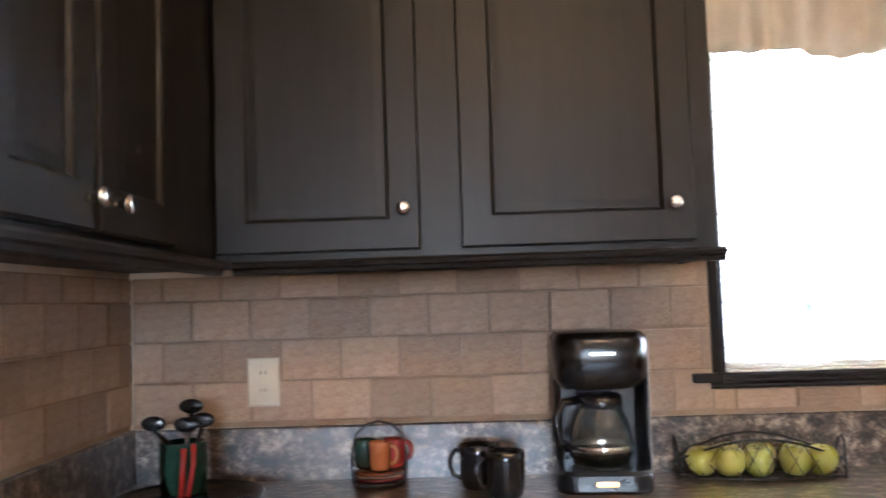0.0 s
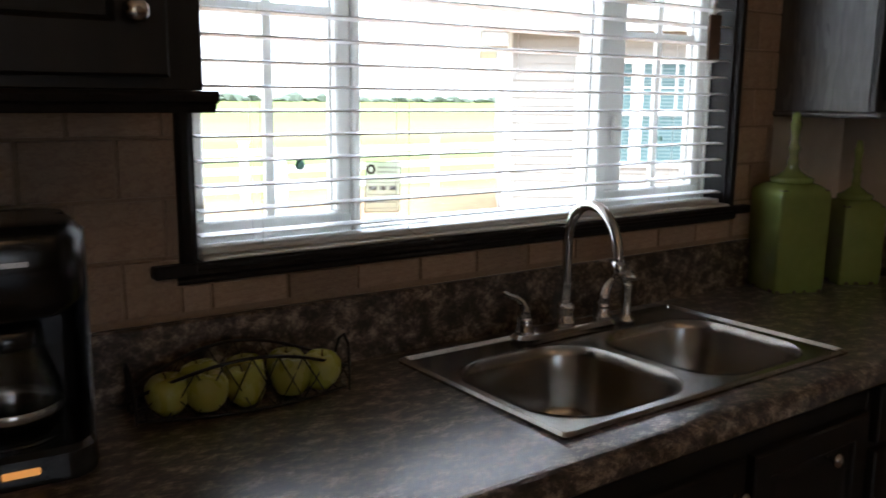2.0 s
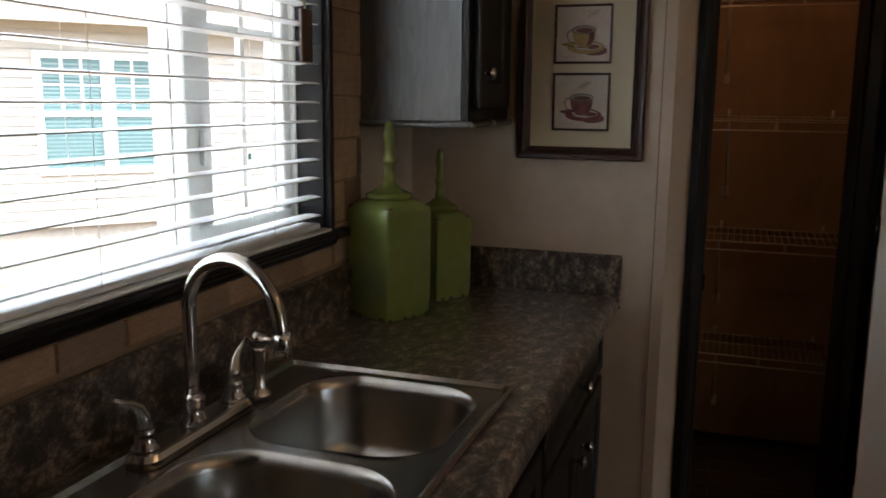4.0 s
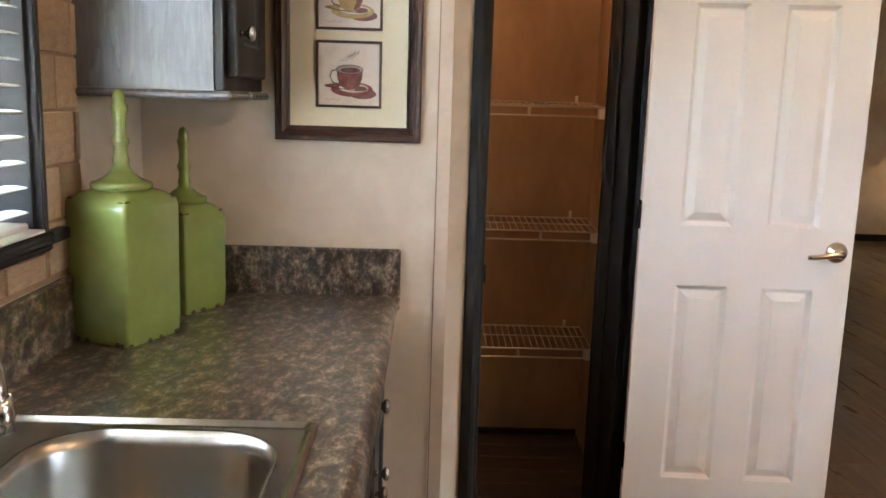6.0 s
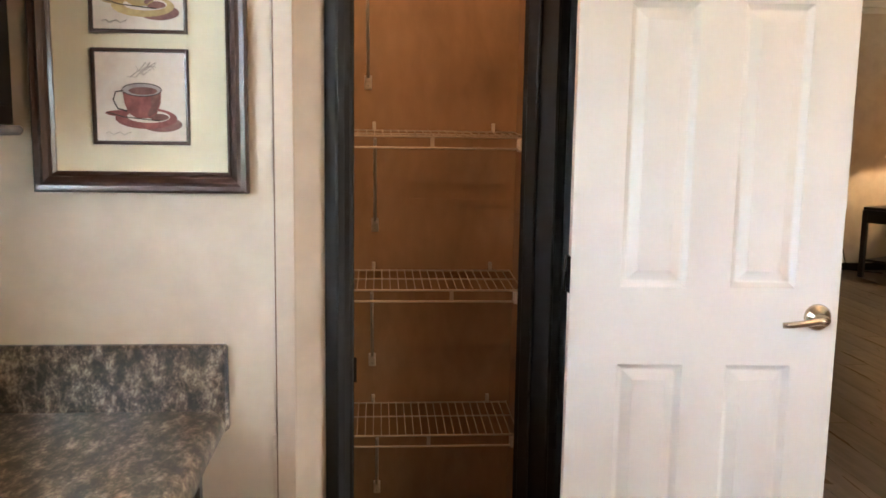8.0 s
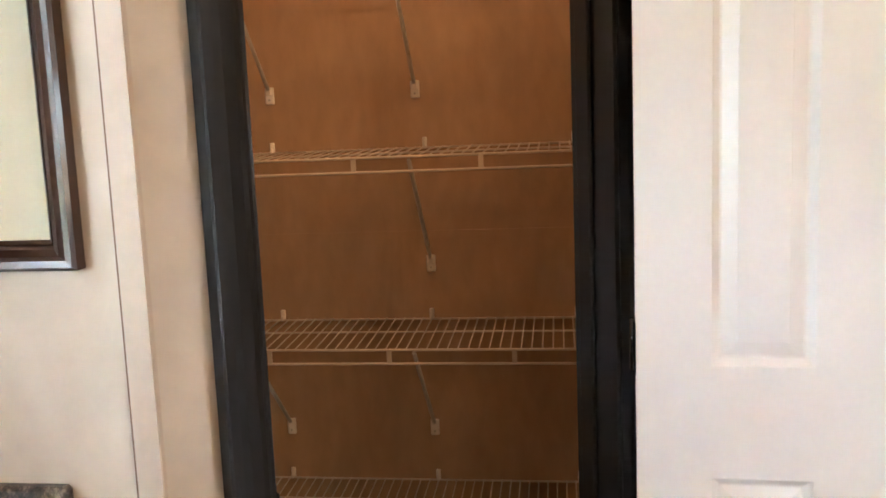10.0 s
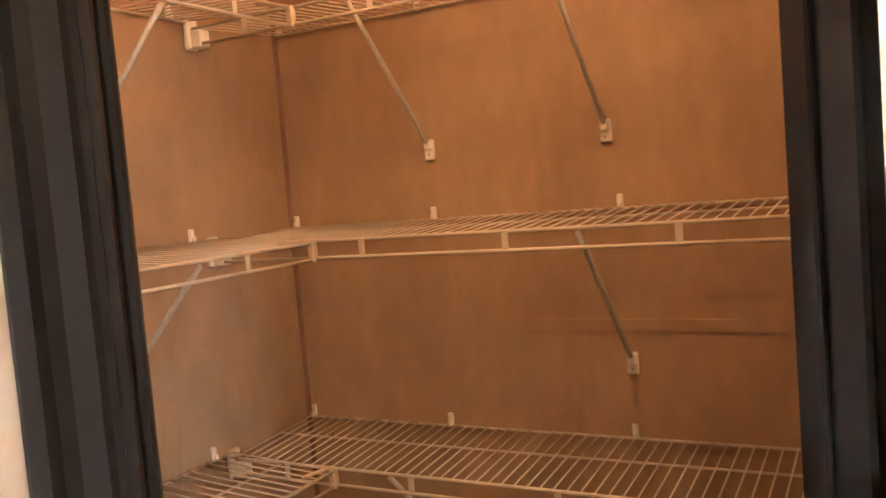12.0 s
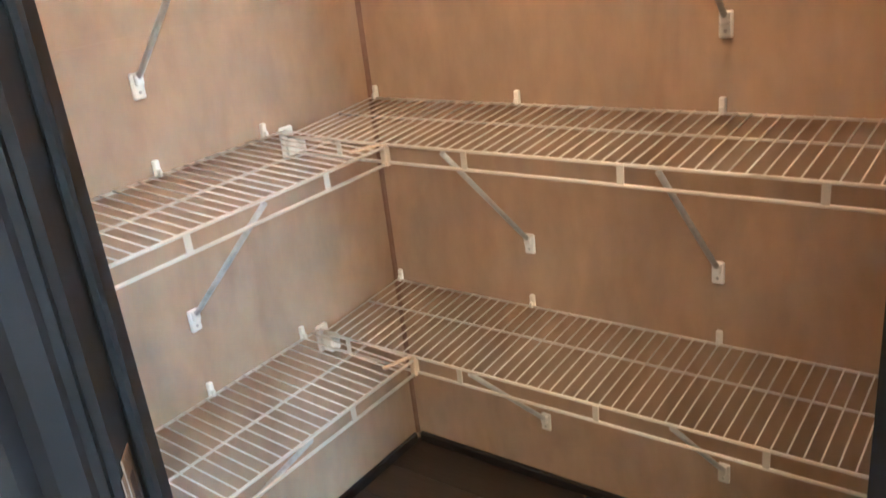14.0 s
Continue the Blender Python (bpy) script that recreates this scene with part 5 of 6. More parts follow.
for x, y, tx, ty, hh, mm in ((0.016, -0.022, 0.018, -0.03, 0.150, M_BLACKC), (0.032, -0.010, 0.050, -0.016, 0.158, M_BLACKP), (-0.02, 0.0, -0.07, 0.0, 0.150, M_BLACKC), (0.0, 0.02, 0.01, 0.03, 0.185, M_BLACKC)):
    bm = bmesh.new()
    tube(bm, [(x * 0.6, y * 0.6, 0.015), (x, y, 0.10), (tx, ty, hh)], 0.006, 8)
    r5 = bmesh.ops.create_uvsphere(bm, u_segments=14, v_segments=8, radius=1)
    for v in r5["verts"]:
        v.co = Vector((tx + v.co.x * 0.030, ty + v.co.y * 0.010, hh + 0.012 + v.co.z * 0.018))
    part("utensil", bm, mm, crock)
# the red fronts of two handles hanging over the crock's edge
bm = bmesh.new()
tube(bm, [(0.020, -0.058, 0.112), (0.020, -0.064, 0.070), (0.016, -0.066, 0.006)], 0.007, 8)
part("utensil", bm, M_MUGRED, crock)
bm = bmesh.new()
tube(bm, [(0.040, -0.050, 0.122), (0.042, -0.056, 0.080), (0.030, -0.062, 0.006)], 0.006, 8)
part("utensil", bm, M_MUGRED, crock)


def outlet(at, rz, label):
    o = thing("wall_outlet", at, label, "outlet", rz=rz)
    bm = bmesh.new()
    loops(bm, [[(-0.040, 0, -0.061), (0.040, 0, -0.061), (0.040, 0, 0.061), (-0.040, 0, 0.061)], [(-0.040, -0.003, -0.061), (0.040, -0.003, -0.061), (0.040, -0.003, 0.061), (-0.040, -0.003, 0.061)], [(-0.036, -0.006, -0.057), (0.036, -0.006, -0.057), (0.036, -0.006, 0.057), (-0.036, -0.006, 0.057)]])
    part("cover_plate", bm, M_OUTLET, o)
    for dz in (-0.022, 0.022):
        bm = bmesh.new()
        lathe(bm, [(0.0165, 0.0), (0.0165, 0.0015), (0.015, 0.002)], 20)
        bmesh.ops.transform(bm, matrix=pose(0, -0.0059, dz, 90), verts=bm.verts[:])
        s = part("socket", bm, M_OUTLET, o)
        part("slots", boxes((-0.007, -0.0052, -0.0084, -0.0078, dz - 0.002, dz + 0.007), (0.0052, 0.007, -0.0084, -0.0078, dz - 0.002, dz + 0.007)), M_INK, s)
    return o


outlet((-1.541, -0.0095, 1.158), 0, "cream duplex outlet on the tiled splashback")
outlet((XE - 0.0005, -5.84, 0.33), -90, "cream duplex outlet low on the living room wall")
bm = bmesh.new()
tube(bm, [(XE - 0.012, -5.86, 0.30), (XE - 0.05, -5.88, 0.15), (XE - 0.08, -5.90, 0.02), (XE - 0.12, -6.05, 0.008), (XE - 0.25, -6.2, 0.008)], 0.005, 6)
whole("lamp_cord", bm, M_BLACKP, "black lamp cord plugged into the outlet", "cable")

# ---- pantry doorway ----
frame_ = thing("door_frame", (0, 0, 0), "dark stained pantry door frame with moulded casing", "door frame", kind="structure")
frame_.matrix_world = slant(0, 0.688)
J0, J1, JZ = 1.920, 2.597, 2.045
part("jamb", boxes((J0 - 0.012, J0, -0.003, 0.092, 0.0, OPZ)), M_DARKTRIM, frame_)
part("jamb", boxes((J1, OP1 + 0.0, -0.002, 0.092, 0.0, OPZ)), M_DARKTRIM, frame_)
part("head_jamb", boxes((J0, J1, -0.002, 0.092, JZ, OPZ)), M_DARKTRIM, frame_)
part("stop", boxes((J0, J0 + 0.011, 0.040, 0.074, 0.0, JZ), bevel=0.003), M_DARKTRIM, frame_)
part("stop", boxes((J1 - 0.011, J1, 0.040, 0.074, 0.0, JZ), bevel=0.003), M_DARKTRIM, frame_)
part("stop", boxes((J0 + 0.011, J1 - 0.011, 0.040, 0.074, JZ - 0.011, JZ), bevel=0.003), M_DARKTRIM, frame_)


def casing_section(a, b):
    """Moulded casing from its inner edge a to its outer edge b."""
    d = 1 if b > a else -1
    return [(a, -0.001), (a, -0.010), (a + d * 0.006, -0.014), (a + d * 0.012, -0.012), (a + d * 0.030, -0.017), (a + d * 0.042, -0.016), (a + d * 0.048, -0.034), (b - d * 0.003, -0.034), (b, -0.030), (b, -0.001)]


for a, b in ((J0 - 0.008, 1.848), (J1 - 0.002, 2.660)):
    bm = bmesh.new()
    prism(bm, casing_section(a, b), 'z', 0.0, 2.105)
    part("casing", bm, M_DARKTRIM, frame_)
bm = bmesh.new()
prism(bm, [(y, z) for z, y in casing_section(JZ - 0.004, 2.105)], 'x', J0 + 0.004, J1 - 0.004)
part("head_casing", bm, M_DARKTRIM, frame_)
bm = boxes((J0 + 0.0005, J0 + 0.003, 0.000, 0.026, 0.915, 0.985), bevel=0.001)
sp_ = part("strike_plate", bm, M_KNOB, frame_, "bright metal strike plate")
part("strike_hole", boxes((J0 + 0.0025, J0 + 0.0034, 0.008, 0.018, 0.932, 0.966)), M_INK, sp_)
bm = boxes((J0 + 0.0005, J0 + 0.0025, -0.009, 0.0005, 0.925, 0.975), bevel=0.0008)
part("strike_lip", bm, M_KNOB, sp_)

door = thing("door_1", (2.200, -1.380, 0.012), "open white six-panel pantry door with a lever handle", "door", rz=-93, kind="structure")
DW, DT, DH = 0.656, 0.035, 2.020
cols = ((0.121, 0.281), (0.387, 0.547))
rws = ((0.203, 0.846), (1.038, 1.706), (1.790, 1.930))
bm = bmesh.new()
box(bm, 0, cols[0][0], 0, DT, 0, DH)
box(bm, cols[0][1], cols[1][0], 0, DT, 0, DH)
box(bm, cols[1][1], DW, 0, DT, 0, DH)
zs = [0.0] + [z for r_ in rws for z in r_] + [DH]
for a, b in cols:
    for z0, z1 in zip(zs[::2], zs[1::2]):
        box(bm, a, b, 0, DT, z0, z1)
bmesh.ops.remove_doubles(bm, verts=bm.verts[:], dist=0.0002)
part("leaf", bm, M_WHITE, door)
for a, b in cols:
    for z0, z1 in rws:
        bm = bmesh.new()
        for sgn, y0 in ((1, 0.0), (-1, DT)):
            def rg2(i, d):
                return [(a + i, y0 + sgn * d, z0 + i), (b - i, y0 + sgn * d, z0 + i), (b - i, y0 + sgn * d, z1 - i), (a + i, y0 + sgn * d, z1 - i)]
            loops(bm, [rg2(0.0, 0.0), rg2(0.002, 0.003), rg2(0.012, 0.0125), rg2(0.016, 0.013), rg2(0.039, 0.0035), rg2(0.040, 0.0018)])
        part("panel", bm, M_WHITE, door)
for sgn in (-1, 1):
    y = -0.0005 if sgn < 0 else DT + 0.0005
    bm = bmesh.new()
    lathe(bm, [(0.033, 0.0), (0.033, 0.004), (0.028, 0.010), (0.016, 0.014), (0.012, 0.020), (0.012, 0.046), (0.010, 0.050)], 28)
    bmesh.ops.transform(bm, matrix=pose(0.606, y, 0.968, 90 if sgn < 0 else -90), verts=bm.verts[:])
    rose = part("rose", bm, M_BRASS, door, "round antique-nickel rose")
    bm = bmesh.new()
    yy = y + sgn * 0.042
    tube(bm, [(0.612, yy, 0.968), (0.590, yy, 0.967), (0.560, yy + sgn * 0.003, 0.962), (0.525, yy + sgn * 0.002, 0.957), (0.506, yy - sgn * 0.004, 0.955)], 0.008, 10, radii=[0.010, 0.010, 0.0085, 0.008, 0.007])
    part("lever", bm, M_BRASS, rose)
for z in (0.22, 1.02, 1.80):
    bm = bmesh.new()
    tube(bm, [(-0.004, DT + 0.006, z), (-0.004, DT + 0.006, z + 0.09)], 0.006, 10)
    box(bm, -0.0015, 0.0, 0.004, DT + 0.004, z, z + 0.09)
    part("hinge", bm, M_BLACKC, door, "black butt hinge")

# ---- pantry wire shelving ----
SHZ = (0.470, 0.933, 1.400, 1.862)
PIN, PIL = PB - lin, PL           # faces of the lining
TILT = 0.017                      # the shelves sag a little to the front
FX, FY = 2.772, -0.358            # front rods of the back and side shelves
bm = bmesh.new()
tube(bm, [(PIN - 0.010, 0, TILT), (FX, 0, 0)], 0.0017, 5)
wire_back = finish(bm, "wire", M_WIRE)
bm = bmesh.new()
tube(bm, [(0, PIL - 0.010, TILT), (0, FY, 0)], 0.0017, 5)
wire_side = finish(bm, "wire", M_WIRE)


def straight(name, p, q, r, parent, material=None):
    bm = bmesh.new()
    tube(bm, [p, q], r, 8)
    return part(name, bm, material or M_WIRE, parent)


def clip(parent, m):
    bm = boxes((-0.006, 0.006, -0.010, 0.0, -0.006, 0.026), bevel=0.002)
    box(bm, -0.004, 0.004, -0.016, -0.008, -0.004, 0.010, bevel=0.0015)
    bmesh.ops.transform(bm, matrix=m, verts=bm.verts[:])
    part("wall_clip", bm, M_CLIP, parent)


def brace(parent, wall_pt, out, reach, rise):
    """A steel strut from a plastic foot on the wall up to the shelf's front rod."""
    w, o = Vector(wall_pt), Vector(out)
    bm = bmesh.new()
    tube(bm, [w + o * 0.008, w + o * 0.03 + Vector((0, 0, rise * 0.07)), w + o * reach + Vector((0, 0, rise))], 0.0055, 8)
    b = part("brace", bm, M_BRACE, parent, "grey steel shelf strut")
    rz = math.degrees(math.atan2(o.y, o.x)) + 90
    bm = boxes((-0.012, 0.012, -0.009, 0.0, -0.034, 0.012), bevel=0.0025)
    box(bm, -0.008, 0.008, -0.018, -0.008, -0.010, 0.010, bevel=0.002)
    bmesh.ops.transform(bm, matrix=Matrix.Translation(w) @ pose(0, 0, 0, 0, 0, rz), verts=bm.verts[:])
    f = part("brace_foot", bm, M_CLIP, b, "white plastic foot")
    bm = bmesh.new()
    lathe(bm, [(0.003, 0.0), (0.003, 0.0012), (0.001, 0.0016)], 8)
    bmesh.ops.transform(bm, matrix=Matrix.Translation(w) @ pose(0, 0, 0, 0, 0, rz) @ pose(0, -0.009, -0.022, 90), verts=bm.verts[:])
    part("screw", bm, M_BRACE, f)


back_braces = ((-0.494, -0.919), (-0.486, -0.901), (-0.909,), (-0.484, -0.885))
for i, z in enumerate(SHZ):
    sh = thing("wire_shelf", (0, 0, 0), "white ventilated wire shelf along the pantry's back wall", "wire shelf", "pantry shelves")
    y0, y1 = PR + lin + 0.012, PIL - 0.012
    straight("back_rod", (PIN - 0.010, y0, z - 0.003 + TILT), (PIN - 0.010, y1, z - 0.003 + TILT), 0.0030, sh)
    straight("middle_rod", ((PIN + FX) / 2 + 0.02, y0, z - 0.0042 + TILT / 2), ((PIN + FX) / 2 + 0.02, y1, z - 0.0042 + TILT / 2), 0.0028, sh)
    straight("front_rod", (FX, y0, z - 0.002), (FX, y1, z - 0.002), 0.0034, sh)
    straight("lip_rod", (FX - 0.002, y0, z - 0.036), (FX - 0.002, y1, z - 0.036), 0.0034, sh)
    n = int((y1 - y0) / 0.0254)
    for k in range(n + 1):
        child("wire", wire_back, sh, pose(0, y1 - 0.004 - 0.0254 * k, z))
    for y in ((-0.168, -0.472, -0.776, -1.080), (-0.236, -0.538, -0.840, -1.145))[i % 2]:
        part("lip_tie", boxes((FX - 0.0045, FX - 0.002, y - 0.006, y + 0.006, z - 0.037, z - 0.001)), M_WIRE, sh)
    for y in (-0.100, -0.482, -0.905, -1.30):
        clip(sh, pose(PIN - 0.001, y, z + TILT, 0, 0, -90))
    for y in back_braces[i]:
        foot = {0: 0.190, 1: 0.648, 2: 1.112, 3: 1.580}[i]
        brace(sh, (PIN - 0.001, y, foot), (-1, 0, 0), PIN - FX - 0.004, z - 0.010 - foot)
    for y, d in ((PR + lin + 0.001, 1), (PIL - 0.001, -1)):
        bm = boxes((FX - 0.016, FX + 0.018, min(y, y + d * 0.012), max(y, y + d * 0.012), z - 0.046, z + 0.018), bevel=0.003)
        box(bm, FX - 0.008, FX + 0.022, min(y + d * 0.012, y + d * 0.040), max(y + d * 0.012, y + d * 0.040), z - 0.044, z - 0.006, bevel=0.003)
        part("end_bracket", bm, M_CLIP, sh, "white plastic end bracket")

    zs_ = z - 0.003
    sd = thing("wire_shelf", (0, 0, 0), "white ventilated wire shelf along the pantry's side wall", "wire shelf", "pantry shelves")
    x0, x1 = PX + 0.115, FX - 0.008
    straight("back_rod", (x0, PIL - 0.010, zs_ - 0.003 + TILT), (x1, PIL - 0.010, zs_ - 0.003 + TILT), 0.0030, sd)
    straight("middle_rod", (x0, (PIL + FY) / 2 - 0.01, zs_ - 0.0042 + TILT / 2), (x1, (PIL + FY) / 2 - 0.01, zs_ - 0.0042 + TILT / 2), 0.0028, sd)
    straight("front_rod", (x0, FY, zs_ - 0.002), (x1 + 0.006, FY, zs_ - 0.002), 0.0034, sd)
    straight("lip_rod", (x0, FY + 0.002, zs_ - 0.036), (x1 + 0.006, FY + 0.002, zs_ - 0.036), 0.0034, sd)
    n = int((x1 - x0) / 0.0254)
    for k in range(n + 1):
        child("wire", wire_side, sd, pose(x1 - 0.002 - 0.0254 * k, 0, zs_))
    for x in ((FX - 0.004, 2.570, 2.263, 1.960), (FX - 0.004, 2.602, 2.295, 1.990))[i % 2]:
        part("lip_tie", boxes((x - 0.006, x + 0.006, FY - 0.0005, FY + 0.002, zs_ - 0.037, zs_ - 0.001)), M_WIRE, sd)
    for x in (2.715, 2.453, 2.05):
        clip(sd, pose(x, PIL - 0.001, zs_ + TILT))
    foot = (0.190, 0.660, 1.118, 1.588)[i]
    brace(sd, (2.455, PIL - 0.001, foot), (0, -1, 0), PIL - FY - 0.004, zs_ - 0.010 - foot)
    bm = boxes((FX - 0.075, FX - 0.006, FY + 0.004, FY + 0.014, zs_ + 0.001, zs_ + 0.006), bevel=0.0015)
    bmesh.ops.rotate(bm, verts=bm.verts[:], cent=(FX - 0.006, FY + 0.008, zs_), matrix=Matrix.Rotation(radians(-18), 3, 'Z'))
    box(bm, FX - 0.012, FX + 0.004, FY - 0.004, FY + 0.010, zs_ - 0.040, zs_ + 0.004, bevel=0.002)
    part("corner_joiner", bm, M_CREAM, sd, "cream plastic corner joiner")

# ---- lamps and the living room ----
for x in (-0.75, 0.75):
    lt = thing("ceiling_light", (x, -2.6, ZC - 0.10), "warm round flush ceiling light", "ceiling light", "kitchen ceiling lights")
    bm = bmesh.new()
    lathe(bm, [(0.15, 0.075), (0.16, 0.082), (0.16, 0.099)], 32)
    part("canopy", bm, M_CHROME, lt)
    bm = bmesh.new()
    lathe(bm, [(0.010, 0.0), (0.06, 0.010), (0.11, 0.035), (0.145, 0.074)], 32)
    part("dome", bm, M_BULB, lt)
lt = thing("pantry_light", (2.30, -0.90, 2.34), "small warm bulb fixture on the pantry ceiling", "ceiling light")
bm = bmesh.new()
lathe(bm, [(0.03, 0.040), (0.055, 0.060), (0.060, 0.099)], 24)
part("lampholder", bm, M_CLIP, lt)
bm = bmesh.new()
lathe(bm, [(0.006, 0.0), (0.022, 0.006), (0.030, 0.022), (0.026, 0.040)], 20)
part("bulb", bm, M_BULB, lt)

tab = thing("end_table", (8.32, -6.22, 0), "black-brown wooden end table with a lower shelf", "table", rz=30)
h = 0.27
part("tabletop", boxes((-h - 0.02, h + 0.02, -h - 0.02, h + 0.02, 0.690, 0.720), bevel=0.006), M_TABLE, tab)
for sx in (-1, 1):
    for sy in (-1, 1):
        part("leg", boxes((sx * h - 0.025, sx * h + 0.025, sy * h - 0.025, sy * h + 0.025, 0.0, 0.689), bevel=0.004), M_TABLE, tab)
part("apron", boxes((-h + 0.026, h - 0.026, -h - 0.012, -h + 0.012, 0.56, 0.688), (-h + 0.026, h - 0.026, h - 0.012, h + 0.012, 0.56, 0.688), (-h - 0.012, -h + 0.012, -h + 0.026, h - 0.026, 0.56, 0.688), (h - 0.012, h + 0.012, -h + 0.026, h - 0.026, 0.56, 0.688)), M_TABLE, tab)
part("lower_shelf", boxes((-h + 0.02, h - 0.02, -h + 0.02, h - 0.02, 0.16, 0.185), bevel=0.003), M_TABLE, tab)
part("shelf_rail", boxes((-h + 0.026, h - 0.026, -h - 0.010, -h + 0.010, 0.10, 0.25), (-h - 0.010, -h + 0.010, -h + 0.026, h - 0.026, 0.10, 0.25)), M_TABLE, tab)
lamp = thing("table_lamp", (8.32, -6.27, 0.7205), "lit table lamp with patterned porcelain base", "lamp")
bm = bmesh.new()
lathe(bm, [(0.075, 0.0), (0.080, 0.012), (0.050, 0.030), (0.045, 0.060), (0.075, 0.110), (0.100, 0.190), (0.098, 0.240), (0.060, 0.300), (0.036, 0.340), (0.044, 0.375), (0.050, 0.390), (0.020, 0.400)], 28)
part("base", bm, M_LAMPBASE, lamp)
bm = bmesh.new()
tube(bm, [(0, 0, 0.40), (0, 0, 0.88)], 0.006, 8)
part("stem", bm, M_BRASS, lamp)
bm = bmesh.new()
lathe(bm, [(0.285, 0.500), (0.110, 0.850)], 36, caps=False)
sh = part("shade", bm, M_SHADELIT, lamp, "glowing cream cone shade")
so = sh.modifiers.new("thick", 'SOLIDIFY')
so.thickness = 0.002
bm = bmesh.new()
lathe(bm, [(0.006, 0.870), (0.016, 0.880), (0.018, 0.890), (0.004, 0.905)], 14)
part("finial", bm, M_BRASS, lamp)
bx = thing("trinket_box", (8.18, -6.40, 0.7205), "small dark box on the end table", "box")
part("body", boxes((-0.05, 0.05, -0.04, 0.04, 0, 0.05), bevel=0.004), M_TABLE, bx)
part("lid", boxes((-0.052, 0.052, -0.042, 0.042, 0.0505, 0.065), bevel=0.004), M_TABLE, bx)

ch = thing("dining_chair", (3.53, -3.48, 0), "black-brown wooden dining chair", "chair", rz=45)
for sx in (-1, 1):
    for sy in (-1, 1):
        bm = bmesh.new()
        prism(bm, [(sx * 0.19 - 0.02, sy * 0.19 - 0.02), (sx * 0.19 + 0.02, sy * 0.19 - 0.02), (sx * 0.19 + 0.02, sy * 0.19 + 0.02), (sx * 0.19 - 0.02, sy * 0.19 + 0.02)], 'z', 0.0, 0.43 if sy > 0 else 1.0)
        part("leg", bm, M_TABLE, ch)
part("seat", boxes((-0.22, 0.22, -0.168, 0.22, 0.4305, 0.475), bevel=0.012), M_TABLE, ch)
part("back_rail", boxes((-0.169, 0.169, -0.205, -0.178, 0.86, 0.98), bevel=0.006), M_TABLE, ch)
for x in (-0.1, 0.0, 0.1):
    part("back_slat", boxes((x - 0.02, x + 0.02, -0.198, -0.184, 0.4755, 0.8595)), M_TABLE, ch)

# ---- tiles of the splashback ----
TW, TH, TJ = 0.152, 0.1043, 0.004
bm = bmesh.new()
box(bm, 0, 1, -0.008, 0, 0, 1)
for v in bm.verts:
    if v.co.y < -0.004:
        v.co.x = 0.5 + (v.co.x - 0.5) * 0.965
        v.co.z = 0.5 + (v.co.z - 0.5) * 0.95
tile_mesh = finish(bm, "tile", M_TILE)
rg = random.Random(11)


def tiles(wall, m, u0, u1, z0, z1, phase):
    """Staggered tiles on a wall; m turns local x, -y, z to along, out and up."""
    row = math.floor((z0 - 1.0565) / TH)
    while 1.0565 + row * TH < z1:
        a, b = max(z0, 1.0565 + row * TH), min(z1, 1.0565 + (row + 1) * TH)
        off = phase + (TW / 2 if row % 2 else 0.0)
        k = math.floor((u0 - off) / TW)
        while off + k * TW < u1:
            p, q = max(u0, off + k * TW), min(u1, off + (k + 1) * TW)
            if q - p > 0.015 and b - a > 0.012:
                child("tile", tile_mesh, wall, m @ Matrix.Translation((p + TJ / 2, -0.0005 - rg.uniform(0, 0.0015), a + TJ / 2)) @ Matrix.Diagonal((q - p - TJ, 1, b - a - TJ, 1)))
            k += 1
        row += 1


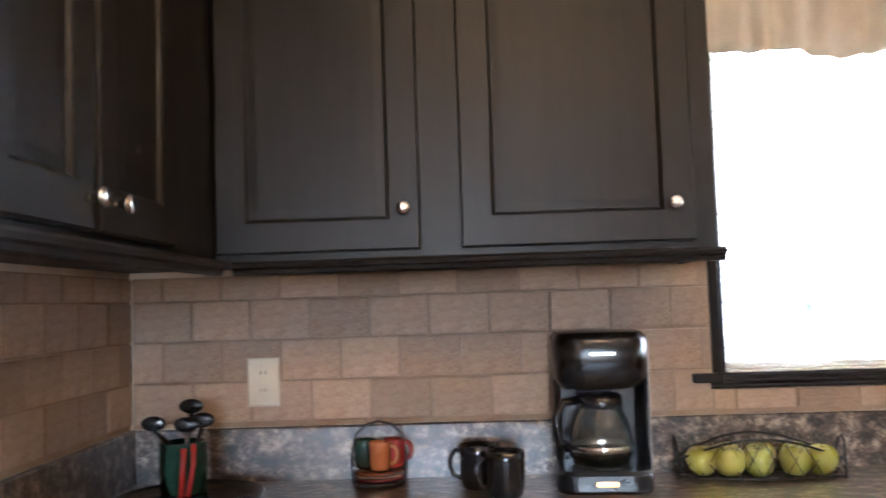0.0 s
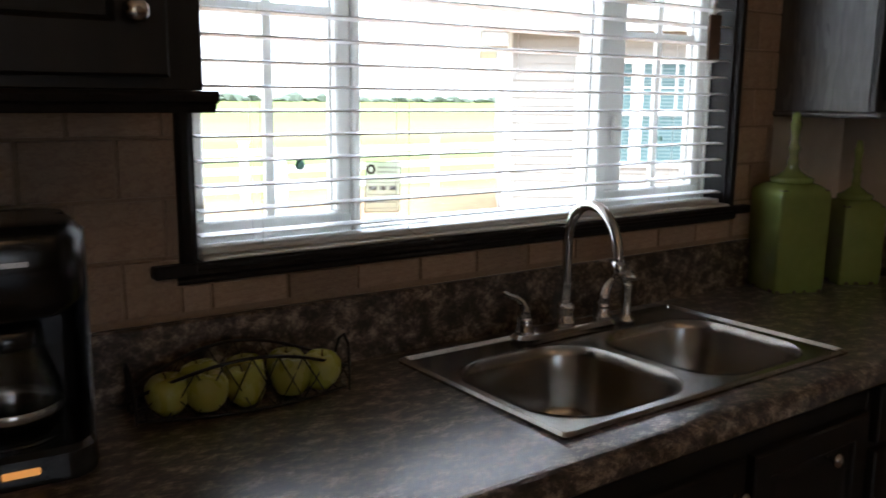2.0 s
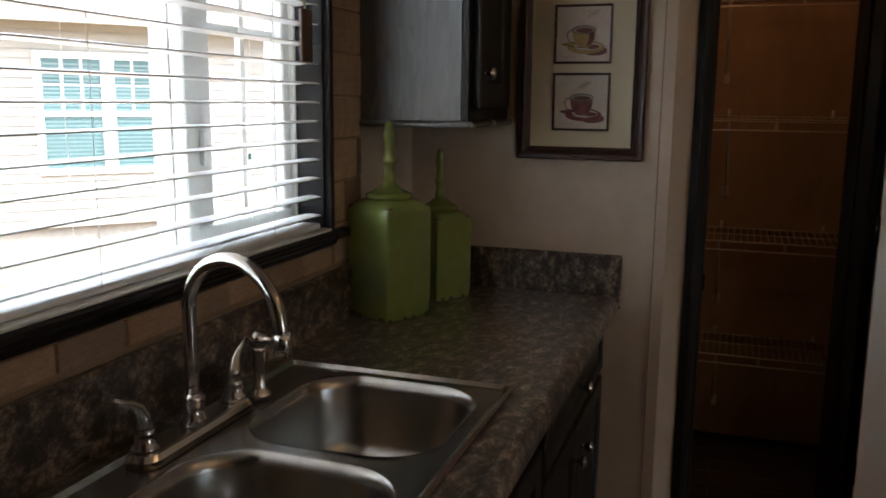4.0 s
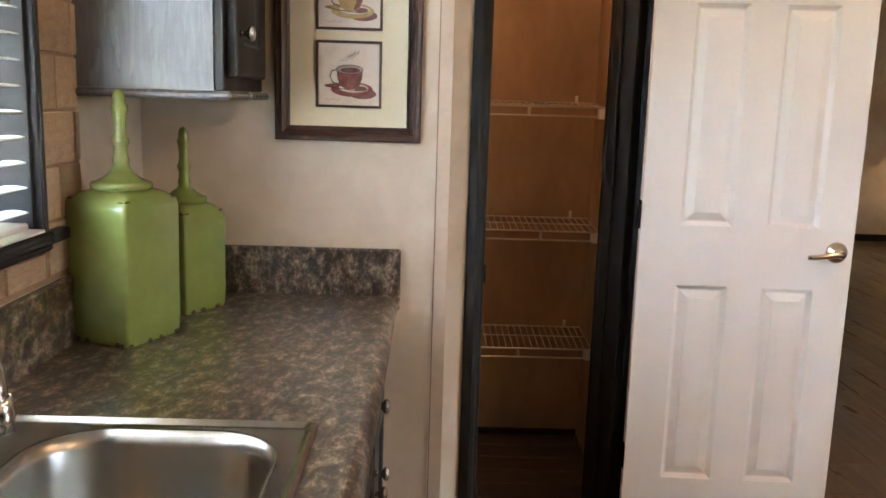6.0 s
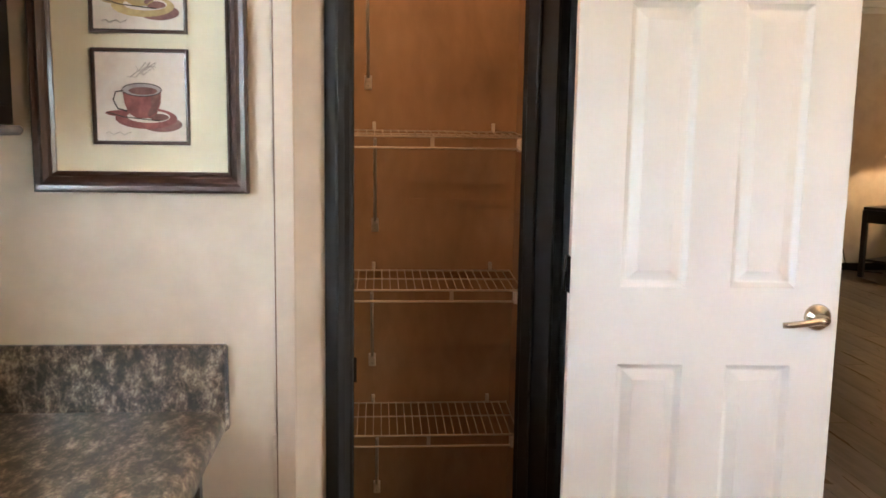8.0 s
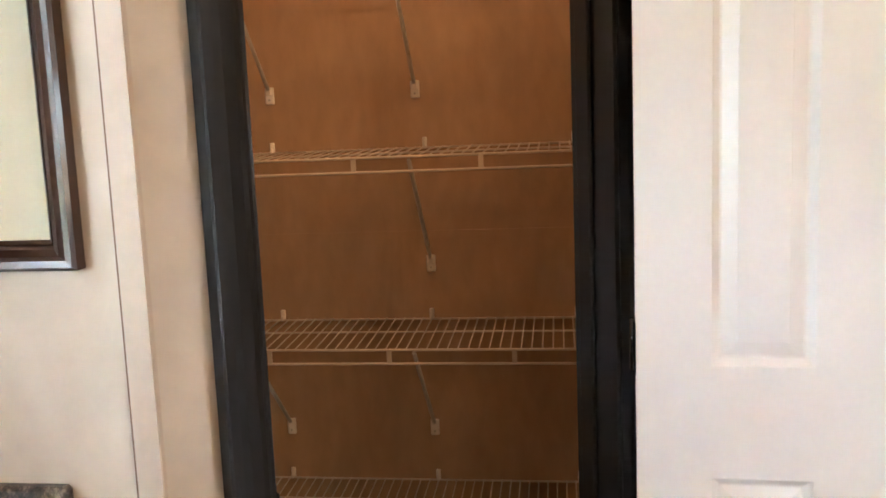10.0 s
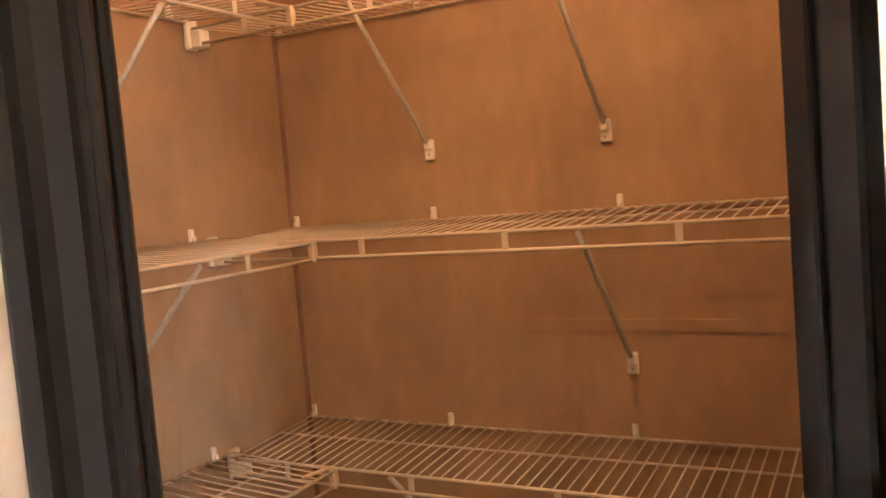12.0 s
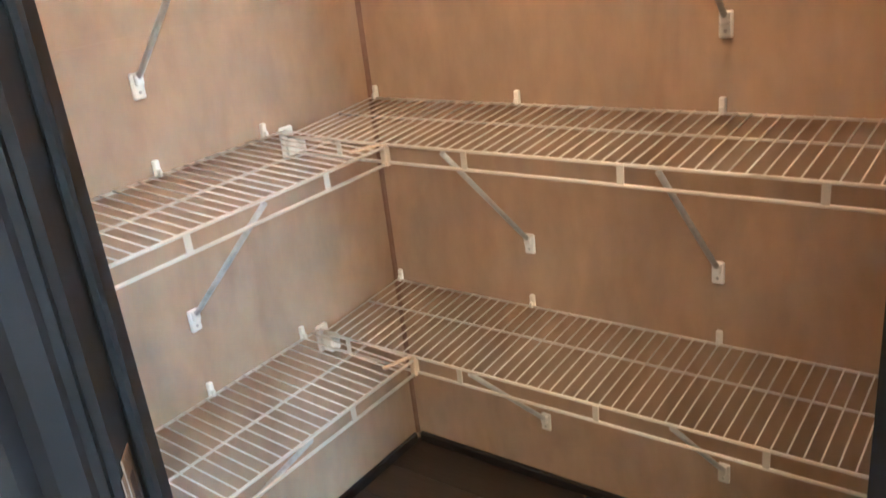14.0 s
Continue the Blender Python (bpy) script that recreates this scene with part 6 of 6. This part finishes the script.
for lo, hi, z0, z1 in ((XW + 0.010, WX0 - 0.023, BS + 0.001, 1.430), (WX0 - 0.023, WX1 + 0.023, BS + 0.001, WZ0 - 0.017), (WX1 + 0.023, 1.342, BS + 0.001, 2.10)):
    whole("grout_bed", boxes((lo, hi, -0.004, -0.0003, z0, z1)), M_GROUT, "pale grout between splashback tiles", "grout", "structure")
    tiles(wall_north, Matrix(), lo, hi, z0, z1, -1.572)
whole("grout_bed", boxes((XW + 0.0003, XW + 0.004, -1.60, -0.010, BS + 0.001, 1.430)), M_GROUT, "pale grout between splashback tiles", "grout", "structure")
tiles(wall_west, Matrix.Translation((XW, 0, 0)) @ Matrix.Rotation(radians(90), 4, 'Z'), -1.60, -0.010, BS + 0.001, 1.430, 0.0)

# ---- floor planks ----
PLW, PLL = 0.18, 1.22
bm = bmesh.new()
box(bm, 0.0015, PLL - 0.0015, 0.0012, PLW - 0.0012, -0.010, 0.0, bevel=0.0015)
plank_mesh = finish(bm, "plank", M_FLOOR)
rest = bmesh.new()
row = 0
y = YS
while y < -0.05:
    x = XW - rg.uniform(0, PLL)
    while x < XE:
        a, b = max(x, XW), min(x + PLL, XE)
        near = x > 2.6 and y + PLW < -1.5 and x + PLL <= XE
        if near:
            child("plank", plank_mesh, floor, pose(x, y, 0))
        elif b - a > 0.02 and not (a > PX and y > -0.6) and not (a > 1.9 and b < PB and y > -1.2):
            v = [rest.verts.new(p) for p in ((a + 0.0015, y + 0.0012, 0), (b - 0.0015, y + 0.0012, 0), (b - 0.0015, y + PLW - 0.0012, 0), (a + 0.0015, y + PLW - 0.0012, 0))]
            rest.faces.new(v)
        x += PLL
    y += PLW
me = finish(rest, "planks", M_FLOOR)
ob = new("planks", me)
ob.parent = floor
ob["kind"] = "stuff"
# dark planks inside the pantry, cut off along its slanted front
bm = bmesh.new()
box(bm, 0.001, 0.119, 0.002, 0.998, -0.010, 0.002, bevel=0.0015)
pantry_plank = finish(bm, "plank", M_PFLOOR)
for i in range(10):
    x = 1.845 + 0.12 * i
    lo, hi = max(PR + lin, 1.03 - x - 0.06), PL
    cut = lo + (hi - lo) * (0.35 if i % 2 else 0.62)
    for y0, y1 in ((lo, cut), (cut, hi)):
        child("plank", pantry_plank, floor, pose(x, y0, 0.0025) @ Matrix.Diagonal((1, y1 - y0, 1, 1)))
